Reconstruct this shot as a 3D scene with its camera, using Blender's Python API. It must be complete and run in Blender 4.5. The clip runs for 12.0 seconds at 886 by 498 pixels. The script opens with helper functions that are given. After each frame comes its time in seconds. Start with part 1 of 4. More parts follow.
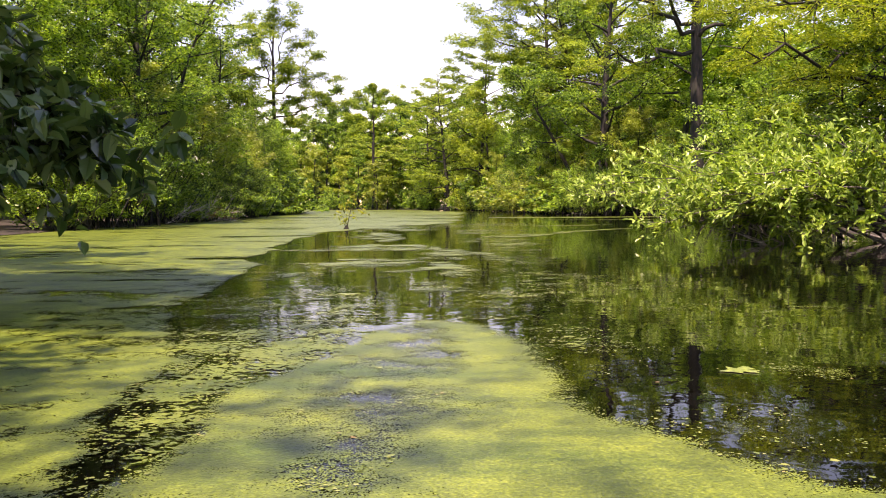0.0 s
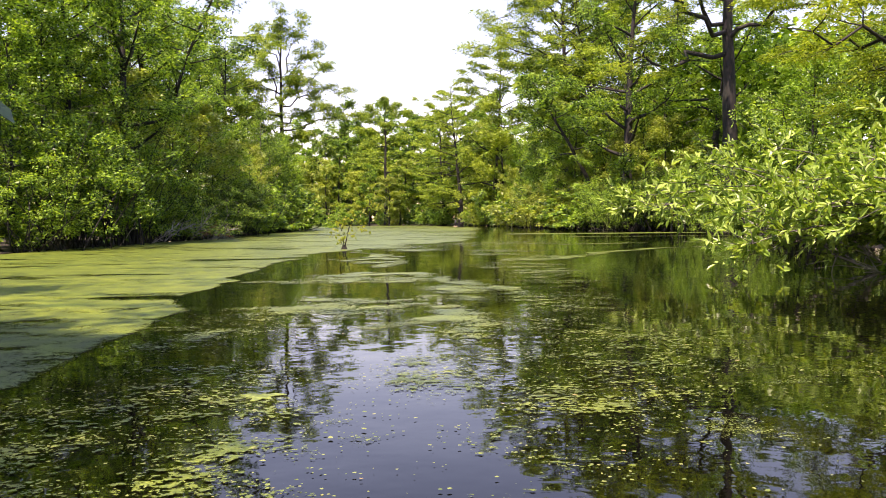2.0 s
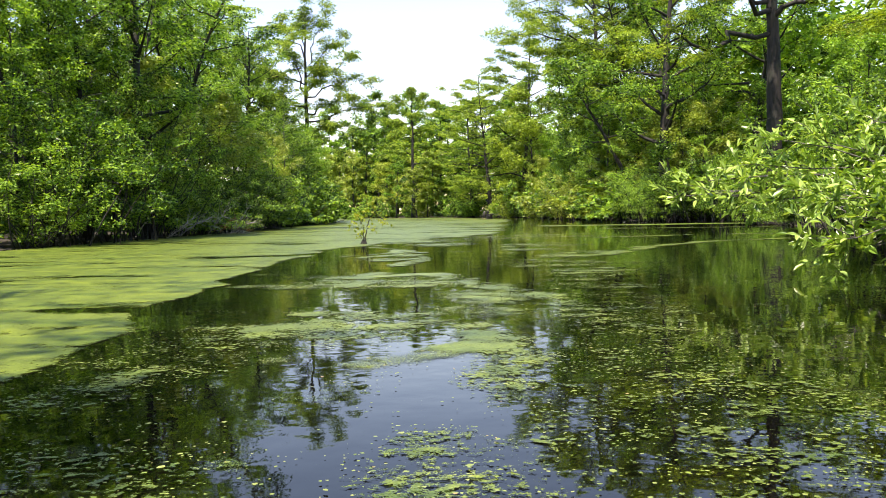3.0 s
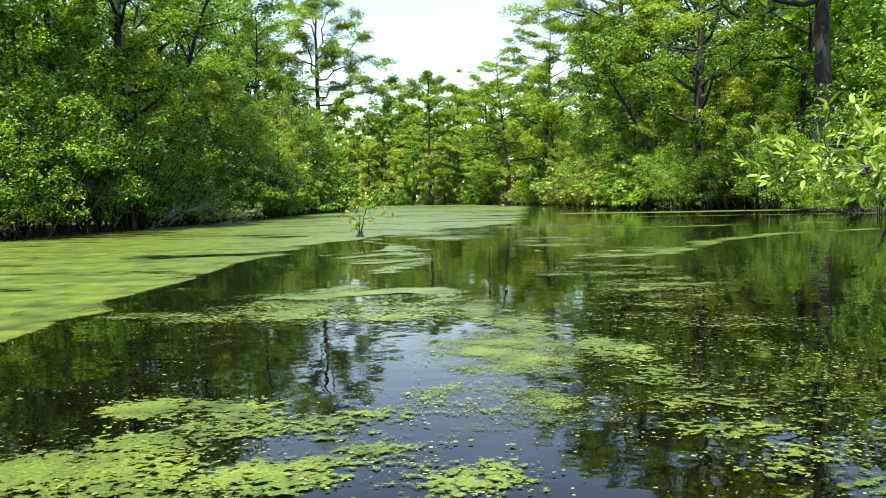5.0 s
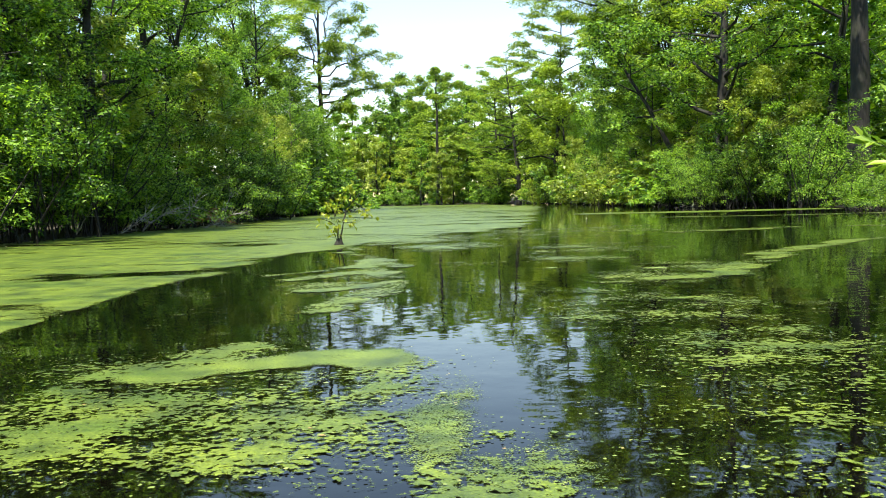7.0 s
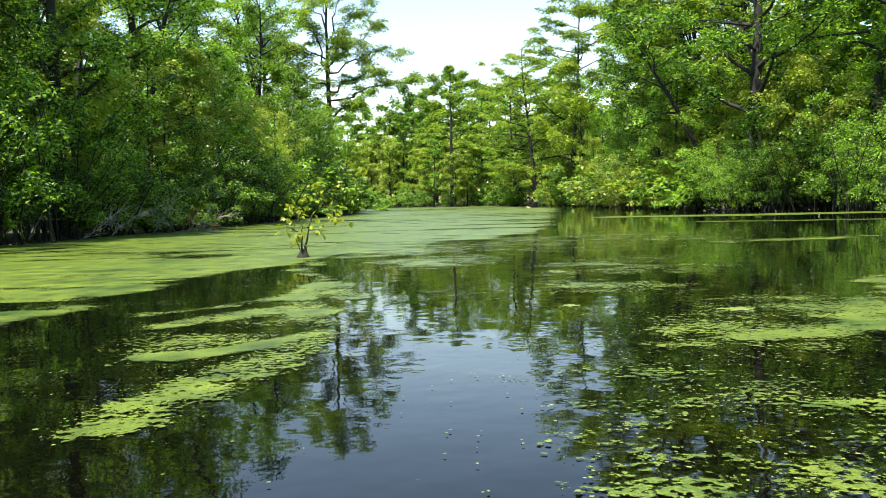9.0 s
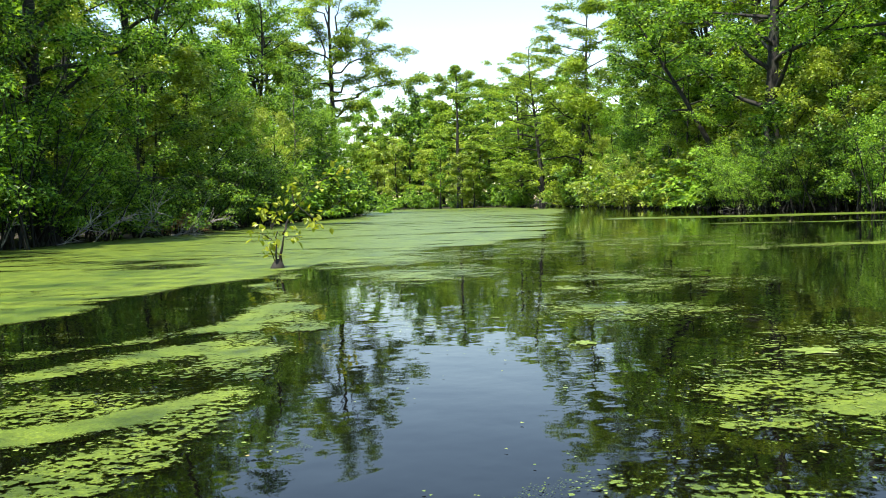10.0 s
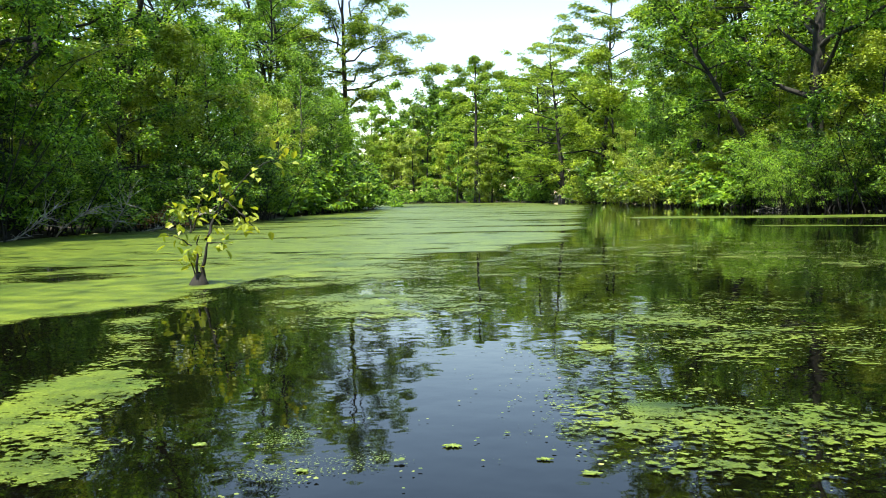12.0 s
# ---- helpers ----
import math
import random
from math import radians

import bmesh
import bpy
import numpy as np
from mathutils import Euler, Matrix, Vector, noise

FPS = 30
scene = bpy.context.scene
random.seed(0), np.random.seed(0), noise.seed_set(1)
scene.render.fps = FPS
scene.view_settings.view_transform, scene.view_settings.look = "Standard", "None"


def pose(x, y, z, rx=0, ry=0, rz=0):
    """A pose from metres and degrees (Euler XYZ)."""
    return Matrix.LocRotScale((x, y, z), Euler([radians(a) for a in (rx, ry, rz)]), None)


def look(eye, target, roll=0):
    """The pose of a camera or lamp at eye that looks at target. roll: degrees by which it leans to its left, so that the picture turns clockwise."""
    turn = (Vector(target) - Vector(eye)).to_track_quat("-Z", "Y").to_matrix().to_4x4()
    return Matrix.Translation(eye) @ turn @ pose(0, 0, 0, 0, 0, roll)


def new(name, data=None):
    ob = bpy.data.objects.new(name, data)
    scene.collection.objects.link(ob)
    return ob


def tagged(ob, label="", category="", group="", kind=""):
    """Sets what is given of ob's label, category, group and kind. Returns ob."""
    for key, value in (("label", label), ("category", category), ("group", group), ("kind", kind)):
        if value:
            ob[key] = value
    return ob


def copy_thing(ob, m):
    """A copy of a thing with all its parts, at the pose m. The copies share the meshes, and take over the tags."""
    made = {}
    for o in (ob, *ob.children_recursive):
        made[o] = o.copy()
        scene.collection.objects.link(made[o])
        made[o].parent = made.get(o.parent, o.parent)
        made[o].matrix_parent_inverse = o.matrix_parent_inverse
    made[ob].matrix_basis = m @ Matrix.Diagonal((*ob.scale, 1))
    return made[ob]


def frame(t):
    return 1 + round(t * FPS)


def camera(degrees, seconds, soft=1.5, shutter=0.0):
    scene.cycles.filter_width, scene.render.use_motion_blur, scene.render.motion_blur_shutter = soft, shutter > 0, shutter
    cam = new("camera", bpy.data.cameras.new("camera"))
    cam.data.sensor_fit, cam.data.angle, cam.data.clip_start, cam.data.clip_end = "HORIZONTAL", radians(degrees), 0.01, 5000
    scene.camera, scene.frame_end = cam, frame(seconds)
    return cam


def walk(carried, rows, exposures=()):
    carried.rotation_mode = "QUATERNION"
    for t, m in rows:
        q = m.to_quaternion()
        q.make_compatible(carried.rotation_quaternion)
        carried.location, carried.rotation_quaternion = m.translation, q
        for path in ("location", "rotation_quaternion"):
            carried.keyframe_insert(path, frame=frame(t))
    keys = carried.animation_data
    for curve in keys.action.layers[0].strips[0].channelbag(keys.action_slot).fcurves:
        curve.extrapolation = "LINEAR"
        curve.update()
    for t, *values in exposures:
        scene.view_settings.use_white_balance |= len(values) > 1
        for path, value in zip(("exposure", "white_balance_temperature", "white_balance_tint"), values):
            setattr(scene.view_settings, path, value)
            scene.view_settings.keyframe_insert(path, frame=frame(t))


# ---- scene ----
cam = camera(58.5, 12.0, soft=1.0)
# seconds, x, y, z, yaw, pitch, roll
ROWS = [
    (0.0, 0.001, 0.001, 0.927, -0.00, -3.23, 0.55),
    (0.5, 0.053, 0.983, 0.929, 0.94, -3.16, 0.56),
    (1.0, 0.087, 1.958, 0.937, 0.83, -2.68, 0.99),
    (1.5, 0.110, 2.936, 0.946, 0.64, -2.13, 0.89),
    (2.0, 0.087, 3.955, 0.947, 1.03, -2.11, 0.84),
    (2.5, 0.079, 5.008, 0.938, 1.84, -2.52, 1.12),
    (3.0, 0.072, 6.073, 0.939, 3.08, -2.66, 1.20),
    (3.5, 0.063, 7.088, 0.934, 3.33, -2.94, 1.28),
    (5.5, 0.075, 10.876, 0.926, 4.68, -3.71, 1.52),
    (6.0, 0.114, 11.722, 0.935, 4.77, -3.81, 1.71),
    (6.5, 0.153, 12.516, 0.940, 5.12, -3.70, 1.83),
    (7.0, 0.168, 13.369, 0.934, 5.20, -3.57, 1.77),
    (9.0, 0.304, 16.963, 0.919, 6.39, -3.42, 1.65),
    (9.5, 0.340, 17.808, 0.920, 6.74, -3.07, 1.72),
    (10.0, 0.354, 18.652, 0.926, 6.97, -3.30, 1.98),
    (10.5, 0.382, 19.488, 0.927, 7.01, -3.62, 2.02),
    (11.0, 0.377, 20.315, 0.928, 7.29, -3.26, 2.12),
    (11.5, 0.375, 21.154, 0.931, 7.71, -3.48, 1.48),
    (12.0, 0.395, 21.997, 0.943, 8.39, -3.69, 1.29),
]
walk(cam, [(t, pose(x, y, z, 90 + pitch, roll, yaw)) for t, x, y, z, yaw, pitch, roll in ROWS],
     exposures=[(0.0, 1.36, 7850, 47), (1.0, 1.36, 7700, 47), (2.0, 1.36, 7450, 45), (2.5, 1.36, 7150, 35), (3.0, 1.36, 6950, 27), (3.5, 1.36, 6800, 16), (5.5, 1.36, 6700, 11), (12.0, 1.36, 6650, 11)])

# ---- light ----
SUN_ELEV, SUN_AZ = radians(66), radians(-148)  # azimuth from +y towards +x
world = bpy.data.worlds.new("sky_world")
world.use_nodes = True
scene.world = world
wn = world.node_tree
sky = wn.nodes.new("ShaderNodeTexSky")
sky.sky_type = "NISHITA"
sky.sun_disc = False
sky.sun_elevation, sky.sun_rotation = SUN_ELEV, SUN_AZ
sky.air_density, sky.dust_density, sky.ozone_density = 1.35, 0.05, 1.0
wn.nodes["Background"].inputs["Strength"].default_value = 0.122
wn.links.new(sky.outputs[0], wn.nodes["Background"].inputs["Color"])
sun_data = bpy.data.lights.new("sun", "SUN")
sun_data.energy, sun_data.angle, sun_data.color = 5.0, radians(0.6), (1.0, 0.95, 0.84)
sun = new("sun", sun_data)
sun_dir = Vector((math.cos(SUN_ELEV) * math.sin(SUN_AZ), math.cos(SUN_ELEV) * math.cos(SUN_AZ), math.sin(SUN_ELEV)))
sun.matrix_world = look(tuple(sun_dir * 80), (0, 0, 0))


# ---- materials ----
def material(name):
    m = bpy.data.materials.new(name)
    m.use_nodes = True
    return m, m.node_tree.nodes, m.node_tree.links, m.node_tree.nodes["Principled BSDF"]


def ramp(nodes, stops):
    r = nodes.new("ShaderNodeValToRGB")
    e = r.color_ramp.elements
    while len(e) < len(stops):
        e.new(0.5)
    for k, (p, c) in enumerate(stops):
        e[k].position, e[k].color = p, (*c, 1)
    return r


def noise_tex(nodes, links, scale, detail=4, stretch=(1, 1, 1), coord="Object"):
    tc, mp, n = nodes.new("ShaderNodeTexCoord"), nodes.new("ShaderNodeMapping"), nodes.new("ShaderNodeTexNoise")
    mp.inputs["Scale"].default_value = stretch
    n.inputs["Scale"].default_value, n.inputs["Detail"].default_value = scale, detail
    links.new(tc.outputs[coord], mp.inputs[0])
    links.new(mp.outputs[0], n.inputs["Vector"])
    return n


def leaf_material(name, dark, mid, light, glow=0.32, rough=0.4, gloss=0.5):
    """Leaf: varies leaf by leaf, in patches and from plant to plant, and lets light through."""
    m, nodes, links, bsdf = material(name)
    geo, info = nodes.new("ShaderNodeNewGeometry"), nodes.new("ShaderNodeObjectInfo")
    patch = noise_tex(nodes, links, 0.7, 2)
    a = nodes.new("ShaderNodeMath"); a.operation = "MULTIPLY_ADD"
    a.inputs[1].default_value, a.inputs[2].default_value = 0.6, -0.15
    links.new(geo.outputs["Random Per Island"], a.inputs[0])
    b = nodes.new("ShaderNodeMath"); b.operation = "MULTIPLY_ADD"; b.inputs[1].default_value = 0.6
    links.new(patch.outputs["Fac"], b.inputs[0]); links.new(a.outputs[0], b.inputs[2])
    c = nodes.new("ShaderNodeMath"); c.operation = "MULTIPLY_ADD"; c.inputs[1].default_value = 0.25
    links.new(info.outputs["Random"], c.inputs[0]); links.new(b.outputs[0], c.inputs[2])
    r = ramp(nodes, [(0.26, dark), (0.52, mid), (0.8, light)])
    links.new(c.outputs[0], r.inputs[0])
    links.new(r.outputs[0], bsdf.inputs["Base Color"])
    bsdf.inputs["Roughness"].default_value = rough
    bsdf.inputs["Specular IOR Level"].default_value = gloss
    tr = nodes.new("ShaderNodeBsdfTranslucent")
    warm = nodes.new("ShaderNodeMixRGB"); warm.blend_type = "MULTIPLY"; warm.inputs[0].default_value = 1
    warm.inputs[2].default_value = (1.6, 1.55, 0.5, 1)
    links.new(r.outputs[0], warm.inputs[1]); links.new(warm.outputs[0], tr.inputs["Color"])
    mix = nodes.new("ShaderNodeMixShader"); mix.inputs[0].default_value = glow
    links.new(bsdf.outputs[0], mix.inputs[1]); links.new(tr.outputs[0], mix.inputs[2])
    links.new(mix.outputs[0], nodes["Material Output"].inputs["Surface"])
    return m


LEAF_BROAD = leaf_material("leaf_broad", (0.014, 0.042, 0.007), (0.075, 0.175, 0.022), (0.27, 0.45, 0.05), glow=0.4, rough=0.4, gloss=0.3)
LEAF_SHRUB = leaf_material("leaf_shrub", (0.012, 0.036, 0.007), (0.07, 0.16, 0.022), (0.26, 0.43, 0.05), glow=0.38, rough=0.4, gloss=0.3)
LEAF_CYPRESS = leaf_material("leaf_cypress", (0.022, 0.052, 0.009), (0.1, 0.185, 0.022), (0.29, 0.41, 0.045), glow=0.38, rough=0.55, gloss=0.2)
LEAF_YELLOW = leaf_material("leaf_yellow", (0.08, 0.13, 0.014), (0.18, 0.26, 0.024), (0.32, 0.4, 0.05))
LEAF_WILLOW = leaf_material("leaf_willow", (0.05, 0.11, 0.012), (0.15, 0.27, 0.03), (0.35, 0.5, 0.11), glow=0.32, rough=0.34, gloss=0.55)
# cypress leaf again, brighter: sunlight on the boughs put into the colour
LEAF_CYPRESS_LIT = leaf_material("leaf_cypress_lit", (0.07, 0.12, 0.01), (0.18, 0.28, 0.02), (0.34, 0.43, 0.045), glow=0.45, rough=0.5, gloss=0.2)
LEAF_GOLD = leaf_material("leaf_gold", (0.1, 0.16, 0.016), (0.21, 0.31, 0.028), (0.36, 0.47, 0.055), glow=0.4)
LEAF_PALE = leaf_material("leaf_pale", (0.12, 0.15, 0.08), (0.24, 0.28, 0.16), (0.36, 0.4, 0.26), glow=0.3)
LEAF_BROWN = leaf_material("leaf_brown", (0.07, 0.03, 0.015), (0.16, 0.07, 0.03), (0.28, 0.15, 0.07), glow=0.3)
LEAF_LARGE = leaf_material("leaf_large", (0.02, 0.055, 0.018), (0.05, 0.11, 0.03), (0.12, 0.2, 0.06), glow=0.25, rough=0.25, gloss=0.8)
LEAF_SAPLING = leaf_material("leaf_sapling", (0.12, 0.17, 0.015), (0.22, 0.28, 0.025), (0.36, 0.38, 0.05))


def bark_material(name, dark, light, scale=6.0):
    m, nodes, links, bsdf = material(name)
    n = noise_tex(nodes, links, scale, 6, (1, 1, 0.18))
    r = ramp(nodes, [(0.3, dark), (0.7, light)])
    links.new(n.outputs["Fac"], r.inputs[0])
    big = noise_tex(nodes, links, 0.9, 3)
    mx = nodes.new("ShaderNodeMixRGB"); mx.inputs[2].default_value = (0.035, 0.045, 0.02, 1)
    mr = ramp(nodes, [(0.5, (0, 0, 0)), (0.75, (0.6, 0.6, 0.6))])
    links.new(big.outputs["Fac"], mr.inputs[0]); links.new(mr.outputs[0], mx.inputs[0])
    links.new(r.outputs[0], mx.inputs[1]); links.new(mx.outputs[0], bsdf.inputs["Base Color"])
    bsdf.inputs["Roughness"].default_value = 0.9
    bp = nodes.new("ShaderNodeBump"); bp.inputs["Strength"].default_value = 0.7; bp.inputs["Distance"].default_value = 0.03
    links.new(n.outputs["Fac"], bp.inputs["Height"]); links.new(bp.outputs[0], bsdf.inputs["Normal"])
    return m


BARK = bark_material("bark", (0.006, 0.0055, 0.005), (0.025, 0.022, 0.017), 9)
BARK_GREY = bark_material("bark_grey", (0.04, 0.036, 0.03), (0.14, 0.13, 0.11), 9)
DEAD_WOOD = bark_material("dead_wood", (0.2, 0.18, 0.16), (0.5, 0.47, 0.43), 14)

WATER, nodes, links, bsdf = material("water")
bsdf.inputs["Base Color"].default_value = (0.0016, 0.0017, 0.0009, 1)
bsdf.inputs["Roughness"].default_value = 0.02
bsdf.inputs["IOR"].default_value = 1.333
n1 = noise_tex(nodes, links, 1.1, 3)
n2 = noise_tex(nodes, links, 7.0, 2)
add = nodes.new("ShaderNodeMath"); add.operation = "MULTIPLY_ADD"; add.inputs[1].default_value = 0.12
links.new(n2.outputs["Fac"], add.inputs[0]); links.new(n1.outputs["Fac"], add.inputs[2])
bp = nodes.new("ShaderNodeBump"); bp.inputs["Strength"].default_value = 0.32; bp.inputs["Distance"].default_value = 0.02
links.new(add.outputs[0], bp.inputs["Height"]); links.new(bp.outputs[0], bsdf.inputs["Normal"])

def threshold_mask(nodes, links, value, soft):
    """1 where value passes the limit that the mesh's cover sets, 0 elsewhere."""
    cov = nodes.new("ShaderNodeAttribute"); cov.attribute_name = "cover"
    lim = nodes.new("ShaderNodeMath"); lim.operation = "MULTIPLY_ADD"
    lim.inputs[1].default_value, lim.inputs[2].default_value = 0.46, -0.73
    links.new(cov.outputs["Fac"], lim.inputs[0])
    gap = nodes.new("ShaderNodeMath"); gap.operation = "ADD"
    links.new(value, gap.inputs[0]); links.new(lim.outputs[0], gap.inputs[1])
    sharp = nodes.new("ShaderNodeMath"); sharp.operation = "MULTIPLY_ADD"; sharp.use_clamp = True
    sharp.inputs[1].default_value, sharp.inputs[2].default_value = 1 / soft, 0.5
    links.new(gap.outputs[0], sharp.inputs[0])
    return sharp.outputs[0]


WEED, nodes, links, bsdf = material("duckweed")
fine = noise_tex(nodes, links, 90, 4)
mid_n = noise_tex(nodes, links, 3.0, 6)
r1 = ramp(nodes, [(0.3, (0.04, 0.064, 0.009)), (0.6, (0.105, 0.15, 0.02)), (0.8, (0.23, 0.28, 0.05))])
links.new(fine.outputs["Fac"], r1.inputs[0])
r2 = ramp(nodes, [(0.3, (0.36, 0.42, 0.32)), (0.5, (1.0, 1.02, 0.82)), (0.7, (1.5, 1.45, 1.05))])
links.new(mid_n.outputs["Fac"], r2.inputs[0])
mx = nodes.new("ShaderNodeMixRGB"); mx.blend_type = "MULTIPLY"; mx.inputs[0].default_value = 1
links.new(r1.outputs[0], mx.inputs[1]); links.new(r2.outputs[0], mx.inputs[2])
streak = noise_tex(nodes, links, 1.3, 6, (0.45, 1.5, 1)); streak.inputs["Roughness"].default_value = 0.65
r3 = ramp(nodes, [(0.34, (0.42, 0.55, 0.5)), (0.5, (1.0, 1.0, 1.0)), (0.66, (1.3, 1.22, 1.0))])
links.new(streak.outputs["Fac"], r3.inputs[0])
tone = nodes.new("ShaderNodeMixRGB"); tone.blend_type = "MULTIPLY"; tone.inputs[0].default_value = 1
links.new(mx.outputs[0], tone.inputs[1]); links.new(r3.outputs[0], tone.inputs[2])
links.new(tone.outputs[0], bsdf.inputs["Base Color"])
bsdf.inputs["Roughness"].default_value = 0.4
bsdf.inputs["Specular IOR Level"].default_value = 0.4
bp = nodes.new("ShaderNodeBump"); bp.inputs["Strength"].default_value = 0.5; bp.inputs["Distance"].default_value = 0.006
links.new(fine.outputs["Fac"], bp.inputs["Height"]); links.new(bp.outputs[0], bsdf.inputs["Normal"])
# the mat is made of fronds: fine where it is a film, in clumps where it breaks up; between them lies open water
grain = nodes.new("ShaderNodeAttribute"); grain.attribute_name = "grain"
clump = noise_tex(nodes, links, 20, 6, (1, 1.2, 1)); clump.inputs["Roughness"].default_value = 0.68
drift = noise_tex(nodes, links, 2.6, 5, (1, 1.3, 1)); drift.inputs["Roughness"].default_value = 0.6
frond = noise_tex(nodes, links, 120, 3)
gm = nodes.new("ShaderNodeMixRGB")
links.new(grain.outputs["Fac"], gm.inputs[0]); links.new(frond.outputs["Fac"], gm.inputs[1]); links.new(clump.outputs["Fac"], gm.inputs[2])
dm = nodes.new("ShaderNodeMath"); dm.operation = "MULTIPLY_ADD"; dm.inputs[1].default_value = 0.55
links.new(drift.outputs["Fac"], dm.inputs[0]); links.new(gm.outputs[0], dm.inputs[2])
level = nodes.new("ShaderNodeMath"); level.operation = "ADD"; level.inputs[1].default_value = -0.275
links.new(dm.outputs[0], level.inputs[0])
clear = nodes.new("ShaderNodeBsdfTransparent")
sheet_mix = nodes.new("ShaderNodeMixShader")
links.new(threshold_mask(nodes, links, level.outputs[0], 0.05), sheet_mix.inputs[0])
links.new(clear.outputs[0], sheet_mix.inputs[1]); links.new(bsdf.outputs[0], sheet_mix.inputs[2])
links.new(sheet_mix.outputs[0], nodes["Material Output"].inputs["Surface"])

FLAKE, nodes, links, bsdf = material("floating_leaf")
geo = nodes.new("ShaderNodeNewGeometry")
r1 = ramp(nodes, [(0.0, (0.06, 0.1, 0.012)), (0.5, (0.13, 0.18, 0.025)), (0.97, (0.22, 0.25, 0.06)), (1.0, (0.3, 0.2, 0.07))])
links.new(geo.outputs["Random Per Island"], r1.inputs[0]); links.new(r1.outputs[0], bsdf.inputs["Base Color"])
bsdf.inputs["Roughness"].default_value = 0.4

SOIL, nodes, links, bsdf = material("soil")
n = noise_tex(nodes, links, 3, 6)
r1 = ramp(nodes, [(0.3, (0.012, 0.01, 0.006)), (0.6, (0.03, 0.024, 0.013)), (0.8, (0.03, 0.04, 0.013))])
links.new(n.outputs["Fac"], r1.inputs[0]); links.new(r1.outputs[0], bsdf.inputs["Base Color"])
bsdf.inputs["Roughness"].default_value = 0.95


# ---- mesh helpers ----
def mesh_object(name, verts, faces, mat, parent=None, label="", smooth=False):
    me = bpy.data.meshes.new(name)
    me.from_pydata(verts, [], faces)
    me.materials.append(mat)
    if smooth:
        me.polygons.foreach_set("use_smooth", np.ones(len(me.polygons), bool))
    ob = new(name, me)
    ob.parent = parent
    return tagged(ob, label)


def fast_mesh(name, verts, idx, n, mat, parent=None, label="", smooth=False):
    """verts (N, 3); idx (F, n): faces all with n corners."""
    me = bpy.data.meshes.new(name)
    me.vertices.add(len(verts))
    me.vertices.foreach_set("co", np.asarray(verts, np.float32).ravel())
    me.loops.add(idx.size)
    me.loops.foreach_set("vertex_index", idx.astype(np.int32).ravel())
    me.polygons.add(len(idx))
    me.polygons.foreach_set("loop_start", np.arange(0, idx.size, n, dtype=np.int32))
    me.polygons.foreach_set("use_smooth", np.full(len(idx), smooth))
    me.update(calc_edges=True)
    me.materials.append(mat)
    ob = new(name, me)
    ob.parent = parent
    return tagged(ob, label)


def tube(points, radii, sides=6):
    """A tapered tube along a line of points."""
    pts = np.array(points, float)
    rad = np.array(radii, float)
    tan = np.gradient(pts, axis=0)
    tan /= np.linalg.norm(tan, axis=1)[:, None] + 1e-9
    ref = np.where(np.abs(tan[:, 2:3]) > 0.9, np.array([[1.0, 0, 0]]), np.array([[0, 0, 1.0]]))
    u = np.cross(tan, ref); u /= np.linalg.norm(u, axis=1)[:, None] + 1e-9
    w = np.cross(tan, u)
    ang = np.linspace(0, 2 * np.pi, sides, endpoint=False)
    ring = u[:, None] * np.cos(ang)[None, :, None] + w[:, None] * np.sin(ang)[None, :, None]
    v = (pts[:, None] + ring * rad[:, None, None]).reshape(-1, 3)
    k = np.arange(len(pts) - 1)[:, None] * sides
    j = np.arange(sides)[None]
    f = np.stack([k + j, k + (j + 1) % sides, k + sides + (j + 1) % sides, k + sides + j], -1).reshape(-1, 4)
    return v, f


def tubes_object(name, list_of_tubes, mat, parent=None, label=""):
    vs, fs, base = [], [], 0
    for v, f in list_of_tubes:
        vs.append(v); fs.append(f + base); base += len(v)
    return fast_mesh(name, np.concatenate(vs), np.concatenate(fs), 4, mat, parent, label, True)


def leaves(rng, centres, axis, normal, length, width, fold=0.25, shape="oval"):
    """One small folded leaf per centre: axis is the way it points, normal its upper side."""
    n = len(centres)
    a = axis / (np.linalg.norm(axis, axis=1)[:, None] + 1e-9)
    s = np.cross(a, normal); s /= np.linalg.norm(s, axis=1)[:, None] + 1e-9
    up = np.cross(s, a)
    ln = (length * rng.uniform(0.65, 1.3, n))[:, None]
    wd = (width * rng.uniform(0.7, 1.25, n))[:, None]
    c = centres
    if shape == "small":  # a three-cornered leaf, for foliage seen from afar
        v = np.stack([c + s * wd * 0.5, c + a * ln - up * ln * 0.1, c - s * wd * 0.5], 1)
        f = np.arange(n * 3).reshape(n, 3)
    elif shape == "oval":  # diamond, folded along its rib
        v = np.stack([c, c + a * ln * 0.5 + s * wd * 0.5 + up * wd * fold, c + a * ln - up * ln * 0.1, c + a * ln * 0.5 - s * wd * 0.5 + up * wd * fold], 1)
        k = np.arange(n)[:, None] * 4
        f = np.concatenate([k + np.array([[0, 1, 2]]), k + np.array([[0, 2, 3]])])
    else:  # longer outline of six corners, folded along its rib
        v = np.stack([c, c + a * ln * 0.3 + s * wd * 0.5 + up * wd * fold, c + a * ln * 0.68 + s * wd * 0.42 + up * wd * fold * 0.6,
                      c + a * ln - up * ln * 0.14, c + a * ln * 0.68 - s * wd * 0.42 + up * wd * fold * 0.6, c + a * ln * 0.3 - s * wd * 0.5 + up * wd * fold], 1)
        k = np.arange(n)[:, None] * 6
        f = np.concatenate([k + np.array([[0, 1, 2]]), k + np.array([[0, 2, 3]]), k + np.array([[0, 3, 4]]), k + np.array([[0, 4, 5]])])
    return v.reshape(-1, 3), f


